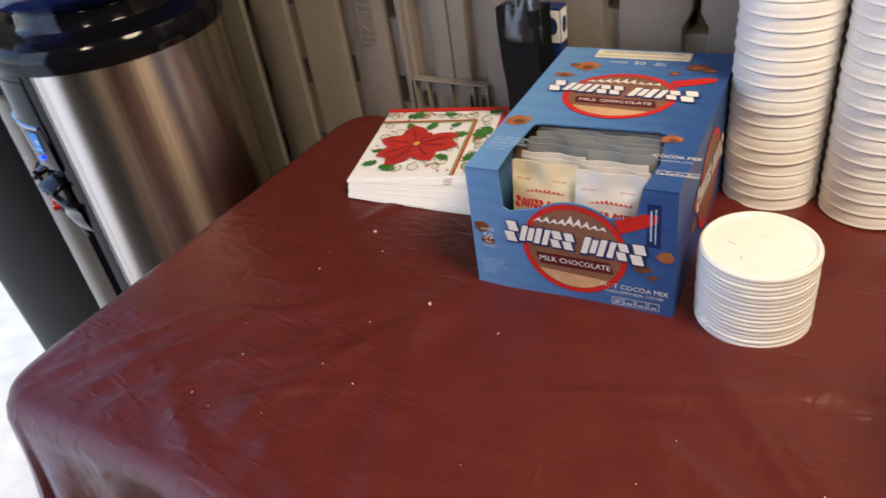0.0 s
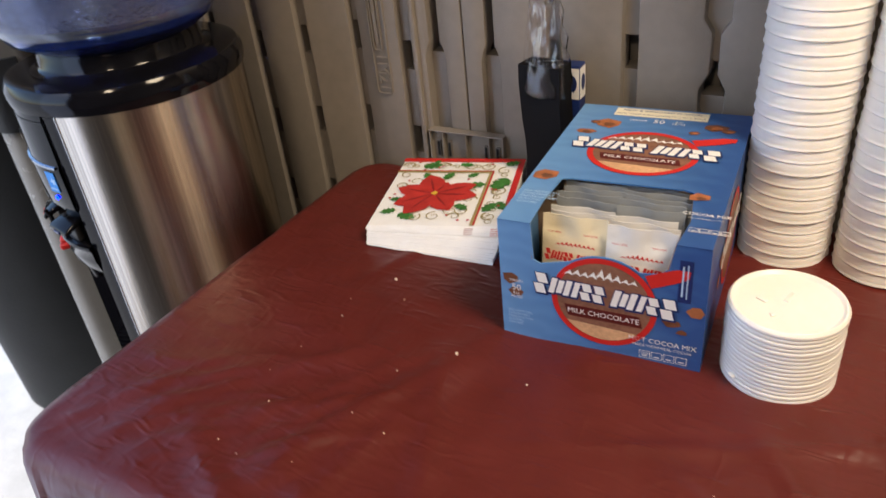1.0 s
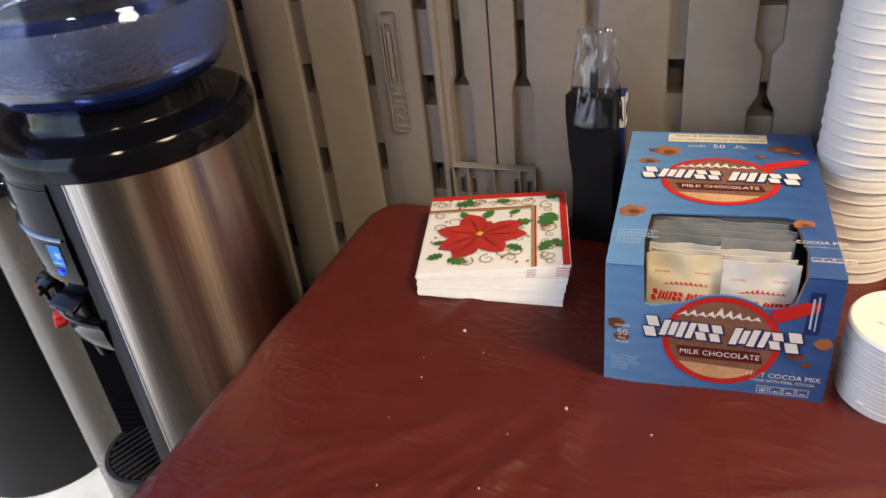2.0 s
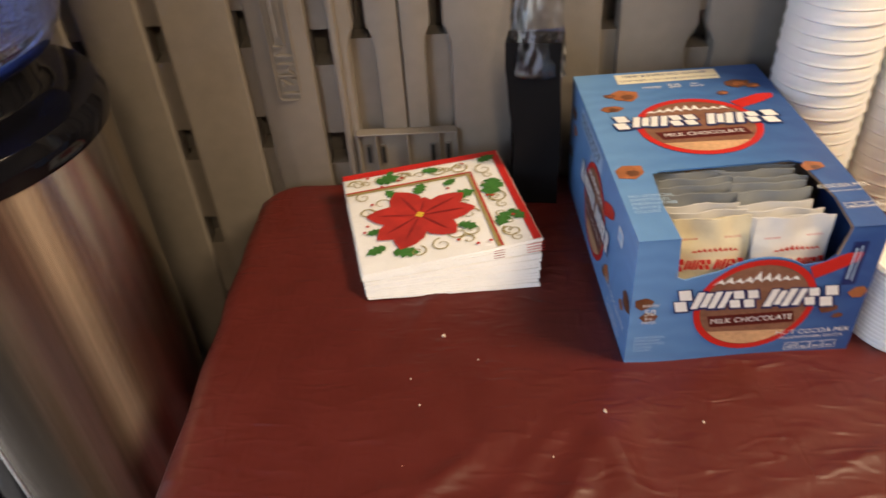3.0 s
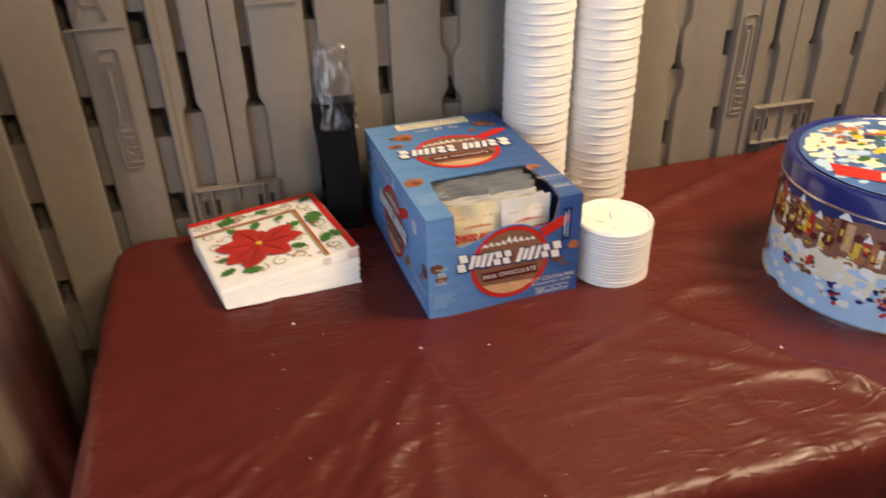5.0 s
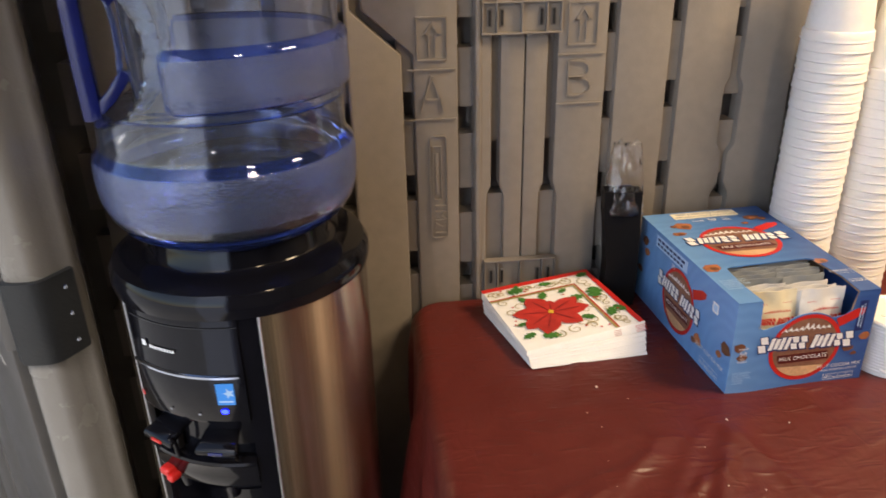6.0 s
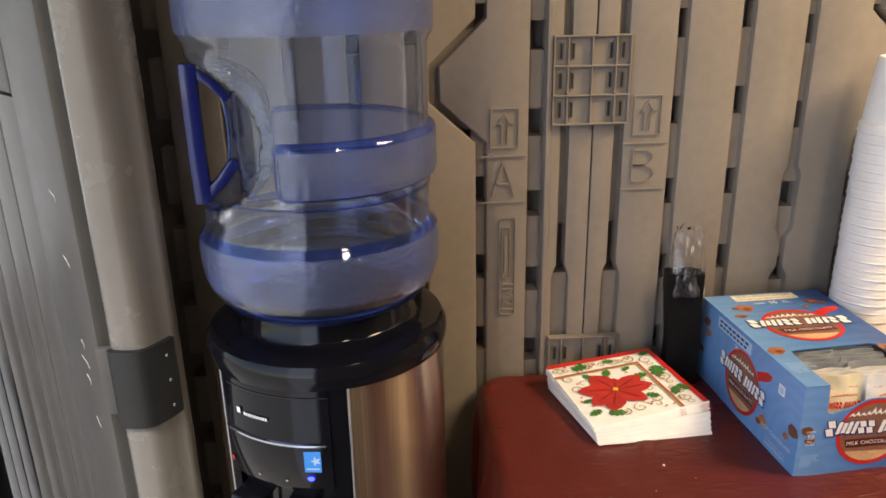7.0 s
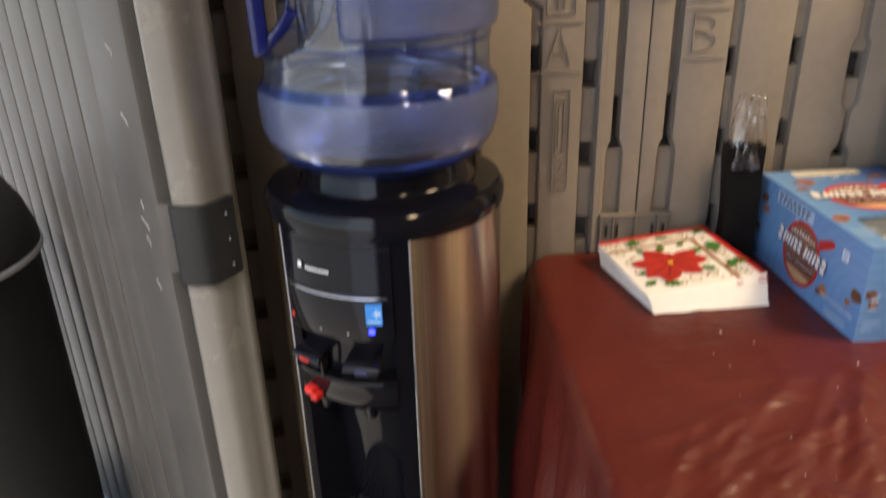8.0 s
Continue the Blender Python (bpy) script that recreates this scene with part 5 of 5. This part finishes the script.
# ---- upturned cups ----
def cup_mesh():
    h = 0.104
    prof = [(0.0415, 0.0026), (0.0425, 0.0), (0.0446, 0.0), (0.0455, 0.0005), (0.0458, 0.0013), (0.0456, 0.0021), (0.0451, 0.0027), (0.0449, 0.005), (0.0444, 0.0128), (0.0432, 0.0142), (0.0416, 0.0150), (0.0412, 0.023), (0.0335, h - 0.004), (0.0325, h - 0.001), (0.031, h),
            (0.0285, h), (0.0270, h - 0.003), (0.0, h - 0.003)]
    bm = lathe(prof, 56)
    me = bpy.data.meshes.new("cup")
    bmesh.ops.recalc_face_normals(bm, faces=bm.faces)
    bm.to_mesh(me)
    bm.free()
    for p in me.polygons:
        p.use_smooth = True
    me.set_sharp_from_angle(angle=radians(50))
    me.materials.append(FOAM)
    return me


CUP = cup_mesh()
PITCH = 0.0131
rc_ = random.Random(11)
for cx, cy, count, lean in ((0.368, 1.134, 30, 0.2), (0.462, 1.129, 26, -0.3)):
    for k in range(count):
        ob = new("foam_cup", CUP)
        tagged(ob, "white foam cup nested upside down in a tall stack", "cup", "stacked cups")
        ob.matrix_basis = pose(cx + rc_.uniform(-0.0006, 0.0006) + 0.00012 * lean * k, cy + rc_.uniform(-0.0006, 0.0006), TABLE + 0.003 + PITCH * k, rc_.uniform(-0.15, 0.15), rc_.uniform(-0.15, 0.15), rc_.uniform(0, 360))

# ---- stack of lids ----
lp = [(0.0462, 0.0), (0.0467, 0.0002), (0.0470, 0.0008), (0.0470, 0.0030), (0.0467, 0.0037), (0.0463, 0.0040), (0.0456, 0.0058), (0.0446, 0.0064), (0.0432, 0.0058), (0.0420, 0.0034), (0.0400, 0.0030), (0.0, 0.0030)]
bm = lathe(lp, 64)
lid_me = bpy.data.meshes.new("lid")
bmesh.ops.recalc_face_normals(bm, faces=bm.faces)
bm.to_mesh(lid_me)
bm.free()
for p in lid_me.polygons:
    p.use_smooth = True
lid_me.materials.append(LID)
LIDS, LP = 17, 0.0042
tab_me = bpy.data.meshes.new("tab")
bm = slab(-0.0500, -0.0455, -0.0035, 0.0035, 0.0004, 0.0032, 0.001)
bm.to_mesh(tab_me)
bm.free()
tab_me.materials.append(LID)
for k in range(LIDS):
    root = thing("cup_lid", "white plastic cup lid in a stack on the cloth", "lid", pose(0.3916 + rc_.uniform(-0.0004, 0.0004), 0.9325 + rc_.uniform(-0.0004, 0.0004), TABLE + 0.0015 + LP * k, 0, 0, 50 + rc_.uniform(-3, 3)), group="stacked lids")
    ob = new("lid_disc", lid_me)
    ob.parent = root
    if k == 2:
        ob = new("lid_tab", tab_me)
        ob.parent = root
    if k == LIDS - 1:
        for u, v, a, w in ((0.006, 0.004, 20, 0.014), (-0.014, 0.014, 100, 0.010), (-0.022, -0.006, 70, 0.005)):
            part("sip_mark", moved(slab(-w / 2, w / 2, -0.0022, 0.0022, 0.0028, 0.0046, 0.0008), pose(u, v, 0, 0, 0, a)), LID, root, smooth=True)

# ---- black stirrer packet in a clear bag, and the small carton behind it ----
packet = thing("stirrer_packet", "black paper packet of stirrers in a clear plastic bag", "packet", pose(0.096, 1.147, TABLE + 0.001, 0, 0, -8))
bm = slab(-0.025, 0.025, -0.017, 0.017, 0.0, 0.180)
bmesh.ops.subdivide_edges(bm, edges=bm.edges[:], cuts=7, use_grid_fill=True)
for v in bm.verts:
    t = v.co.z / 0.18
    v.co.x += 0.004 * math.sin(t * 5.0) * (1 if v.co.x < 0 else 0.3) + 0.0012 * noise.noise(v.co * 40)
    v.co.y += 0.0015 * noise.noise(v.co * 35 + Vector((3, 0, 0)))
    v.co.y *= 1 - 0.15 * t
part("packet_body", bm, INK, packet, smooth=True)
for k in range(16):
    part("stirrer_end", slab(-0.021 + 0.0027 * k, -0.019 + 0.0027 * k, -0.010 + 0.006 * (k % 3), -0.006 + 0.006 * (k % 3), 0.178, 0.1815 + 0.0012 * ((k * 7) % 4)), BLACK, packet)
bm = bmesh.new()
n, m_ = 18, 14
for side in (-1, 1):
    g = [[bm.verts.new(((-0.029 + 0.058 * i / n) * (1 - 0.35 * j / m_) + 0.003 * noise.noise(Vector((j * 0.5, side, 2))), side * (0.019 * (1 - (j / m_) ** 1.5 * 0.8)) * math.sin(math.pi * (0.06 + 0.88 * i / n)) ** 0.4 + 0.004 * noise.noise(Vector((i * 0.4, j * 0.5, side * 3))), 0.145 + 0.105 * j / m_ + 0.012 * noise.noise(Vector((i * 0.3, side * 2, 0))) * (j / m_))) for i in range(n + 1)] for j in range(m_ + 1)]
    for j in range(m_):
        for i in range(n):
            bm.faces.new((g[j][i], g[j][i + 1], g[j + 1][i + 1], g[j + 1][i]))
bag = part("clear_bag", bm, FILM, packet, "crumpled clear plastic film", smooth=True)
so = bag.modifiers.new("film", "SOLIDIFY")
so.thickness = 0.0004
small = thing("small_carton", "small blue carton with a white label beside the black packet", "carton", pose(0.1115, 1.186, TABLE + 0.001, 0, 0, 0))
part("carton_body", slab(-0.013, 0.013, -0.010, 0.010, 0.0, 0.168, 0.0008), PRINT_NAVY, small)
part("label", slab(-0.0110, 0.0125, -0.0106, -0.0101, 0.128, 0.165), PRINT_WHITE, small)
part("label", slab(0.0131, 0.0136, -0.0085, 0.0085, 0.128, 0.165), PRINT_WHITE, small)
part("emblem", moved(flat([oval(0, 0, 0.0060, 0.010, 20)]), pose(0.004, -0.0109, 0.147, 90, 0, 0)), PRINT_NAVY, small)
part("emblem", moved(flat([oval(0, 0, 0.0060, 0.010, 20)]), pose(0.0139, 0.0, 0.147, 90, 0, 90)), PRINT_NAVY, small)

# ---- round festive tin ----
LID_BLUE = mat("lid_blue_print", (0.06, 0.14, 0.36), 0.3, vary=0.5, scale=40)
TR = 0.131
tin = thing("round_tin", "large round tin printed with a snowy village, navy lid", "tin", pose(0.688, 0.819, TABLE + 0.002) @ Matrix.Diagonal((0.977, 0.977, 0.966, 1)))
tin_body = part("tin_body", lathe([(0.0, 0.0), (TR - 0.004, 0.0), (TR - 0.001, 0.002), (TR - 0.002, 0.005), (TR - 0.002, 0.139), (0.0, 0.139)], 96), None or PRINT_SKY, tin, "pale blue snow print", smooth=True)
part("tin_seam", lathe([(TR - 0.0025, 0.0), (TR + 0.0005, 0.001), (TR + 0.0005, 0.004), (TR - 0.0025, 0.005)], 96), TIN_METAL, tin, smooth=True)
tin_lid = part("tin_lid", lathe([(TR - 0.001, 0.136), (TR + 0.0015, 0.137), (TR + 0.0018, 0.154), (TR + 0.001, 0.160), (TR - 0.002, 0.1625), (TR - 0.006, 0.162), (TR - 0.009, 0.1595), (0.0, 0.1605)], 96), TIN_NAVY, tin, "navy tin lid with a printed top", smooth=True)
part("lid_bead", lathe([(TR + 0.001, 0.1345), (TR + 0.0026, 0.1355), (TR + 0.0026, 0.1375), (TR + 0.001, 0.1385)], 96), TIN_METAL, tin, smooth=True)


def on_tin(bm, angle, z, layer):
    r = TR - 0.002 + 0.0003 * (layer + 1)
    for v in bm.verts:
        a = radians(angle) + v.co.x / r
        v.co = (r * math.cos(a), r * math.sin(a), z + v.co.y)
    return bm


def patch(x0, x1, y0, y1, jag, seed, n=10):
    """A ragged-edged painted area."""
    r = random.Random(seed)
    bm = bmesh.new()
    lo = [bm.verts.new((x0 + (x1 - x0) * i / n, y0 + r.uniform(-jag, jag), 0)) for i in range(n + 1)]
    hi = [bm.verts.new((x0 + (x1 - x0) * i / n, y1 + r.uniform(-jag, jag), 0)) for i in range(n + 1)]
    for i in range(n):
        bm.faces.new((lo[i], lo[i + 1], hi[i + 1], hi[i]))
    return bm


rt = random.Random(21)
part("night_sky_print", on_tin(patch(-0.41, 0.41, 0.115, 0.139, 0.001, 1, 80), 180, 0, 0), PRINT_NAVY, tin)
part("village_print", on_tin(patch(-0.41, 0.41, 0.070, 0.124, 0.006, 2, 80), 180, 0, 0.6), PRINT_COCOA, tin)
part("snow_bank_print", on_tin(patch(-0.41, 0.41, 0.045, 0.076, 0.006, 3, 60), 180, 0, 1.2), PRINT_CREAM, tin)
part("shadow_snow_print", on_tin(patch(-0.41, 0.41, 0.006, 0.026, 0.005, 4, 50), 180, 0, 0.6), PRINT_SKY, tin)
TONES = [PRINT_MAROON, PRINT_TAN, YELLOW, PRINT_RED, PRINT_ORANGE, PRINT_CREAM, PRINT_CHOC]
for k in range(46):
    a = 120 + 3.9 * k + rt.uniform(-1, 1)
    w, h = rt.uniform(0.004, 0.010), rt.uniform(0.014, 0.034)
    z = rt.uniform(0.078, 0.098)
    part("house_print", on_tin(bars([(-w / 2, w / 2, 0, h)]), a, z, 2 + 0.05 * k), TONES[k % 7], tin)
    if k % 3 == 0:
        part("roof_print", on_tin(flat([[(-w, h * 0.9), (w, h * 0.9), (0, h * 0.9 + 0.010)]]), a, z, 4.6 + 0.02 * k), PRINT_WHITE, tin)
    part("window_print", on_tin(bars([(-0.0015, 0.0015, h * 0.3, h * 0.55)]), a, z, 5.8 + 0.02 * k), YELLOW, tin)
def dabs(tone, count, z0, z1, w0, w1, layer, seed, centres=()):
    """Many small painted strokes of one colour over part of the tin's side, gathered round centres where given."""
    r = random.Random(seed)
    bm = bmesh.new()
    for k in range(count):
        if centres:
            a, z = r.choice(centres)
            a, z = a + r.gauss(0, 1.6), z + r.gauss(0, 0.0065)
        else:
            a, z = r.uniform(100, 330), r.uniform(z0, z1)
        z = min(max(z, 0.008), 0.132)
        w, q = r.uniform(w0, w1), TR - 0.002 + 0.0003 * (layer + 1) + 0.000004 * k
        ring = []
        for u, v in chunk(0, 0, w, seed * 7 + k):
            b = radians(a) + u / q
            ring.append(bm.verts.new((q * math.cos(b), q * math.sin(b), z + v)))
        bm.faces.new(ring)
    part("brush_dab", bm, tone, tin, kind="stuff")


figures = [(rt.uniform(130, 320), rt.uniform(0.028, 0.058)) for _ in range(22)]
trees = [(rt.uniform(118, 136), rt.uniform(0.03, 0.10)) for _ in range(7)]
lights = [(rt.uniform(135, 320), rt.uniform(0.075, 0.112)) for _ in range(26)]
dabs(PRINT_SKY, 90, 0.010, 0.070, 0.004, 0.011, 1.4, 1)
dabs(PRINT_WHITE, 110, 0.012, 0.075, 0.003, 0.009, 1.9, 2)
dabs(PRINT_MAROON, 90, 0.074, 0.122, 0.004, 0.009, 2.5, 3)
dabs(PRINT_ORANGE, 80, 0.072, 0.120, 0.002, 0.006, 3.0, 4)
dabs(PRINT_CREAM, 40, 0.070, 0.128, 0.0015, 0.004, 5.5, 5)
dabs(YELLOW, 50, 0.07, 0.12, 0.0015, 0.004, 6.2, 6, lights)
dabs(PRINT_NAVY, 60, 0.03, 0.1, 0.003, 0.007, 6.6, 7, trees)
dabs(PRINT_GREEN, 50, 0.03, 0.1, 0.002, 0.006, 7.0, 8, trees)
dabs(PRINT_CHOC, 70, 0.02, 0.06, 0.002, 0.005, 7.4, 9, figures[:12])
dabs(PRINT_RED, 50, 0.02, 0.06, 0.002, 0.005, 7.8, 10, figures[6:16])
dabs(PRINT_NAVY, 40, 0.02, 0.06, 0.002, 0.005, 8.2, 11, figures[12:])
dabs(PRINT_TAN, 40, 0.02, 0.06, 0.0012, 0.003, 8.6, 12, figures)
for k in range(5):
    a = 124 + 3 * k
    part("fir_print", on_tin(flat([[(-0.008, 0), (0.008, 0), (0, 0.030)]]), a, 0.055 - 0.004 * k, 6.9 + 0.1 * k), PRINT_NAVY, tin)


def on_lid(bm, layer):
    return moved(bm, Matrix.Translation((0, 0, 0.1605 + 0.00025 * layer)))


part("lid_print", on_lid(flat([oval(0, 0, TR - 0.012, TR - 0.012, 64)]), 1.5), LID_BLUE, tin_lid)


def lid_dabs(tone, count, cx, cy, spread, w0, w1, layer, seed):
    r = random.Random(seed)
    bm = bmesh.new()
    for k in range(count):
        x, y = r.gauss(cx, spread), r.gauss(cy, spread)
        d = math.hypot(x, y)
        if d > TR - 0.026:
            x, y = x * (TR - 0.026) / d, y * (TR - 0.026) / d
        w = r.uniform(w0, w1)
        bm.faces.new([bm.verts.new((u, v, 0.000004 * k)) for u, v in chunk(x, y, w, seed * 31 + k)])
    part("lid_dab", on_lid(bm, layer), tone, tin_lid, kind="stuff")


lid_dabs(PRINT_SKY, 40, -0.05, 0.03, 0.045, 0.006, 0.014, 2.4, 1)
lid_dabs(PRINT_CREAM, 45, -0.055, 0.055, 0.030, 0.006, 0.013, 2.8, 2)
lid_dabs(PRINT_WHITE, 30, 0.02, 0.06, 0.045, 0.004, 0.012, 3.2, 3)
lid_dabs(PRINT_ORANGE, 24, -0.02, 0.085, 0.022, 0.004, 0.010, 3.6, 4)
lid_dabs(YELLOW, 30, 0.0, -0.01, 0.035, 0.004, 0.011, 4.0, 5)
lid_dabs(PRINT_NAVY, 26, 0.05, 0.0, 0.035, 0.005, 0.011, 4.4, 6)
lid_dabs(PRINT_GREEN, 20, -0.02, 0.03, 0.035, 0.003, 0.008, 4.8, 7)
part("lid_label", on_lid(flat([[(-0.112, -0.012), (-0.058, -0.062), (-0.042, -0.040), (-0.098, 0.016)]]), 5.4), PRINT_RED, tin_lid, "plain red label")
part("label_bar", on_lid(flat([[(-0.066, -0.048), (-0.060, -0.054), (-0.048, -0.040), (-0.054, -0.034)], [(-0.076, -0.038), (-0.070, -0.044), (-0.058, -0.030), (-0.064, -0.024)]]), 6.0), PRINT_WHITE, tin_lid)

# ---- crumbs on the cloth ----
rb = random.Random(13)
spots = [(0.0, 0.931, 0.0022), (0.126, 0.837, 0.0018), (0.490, 0.729, 0.0016), (0.03, 0.90, 0.0010), (0.20, 0.83, 0.0012)]
spots += [(rb.uniform(-0.15, 0.75), rb.uniform(0.60, 0.89), rb.uniform(0.0004, 0.0010)) for _ in range(30)]
for x, y, r in spots:
    bm = bmesh.new()
    bmesh.ops.create_icosphere(bm, subdivisions=1, radius=r)
    for v in bm.verts:
        v.co *= rb.uniform(0.6, 1.3)
    moved(bm, pose(x, y, TABLE + 0.0012 + crease(x, y) + r * 0.4))
    tagged(link("crumb", bm, CRUMB), "tiny pale crumb on the maroon cloth", "crumb", "crumbs on the cloth")
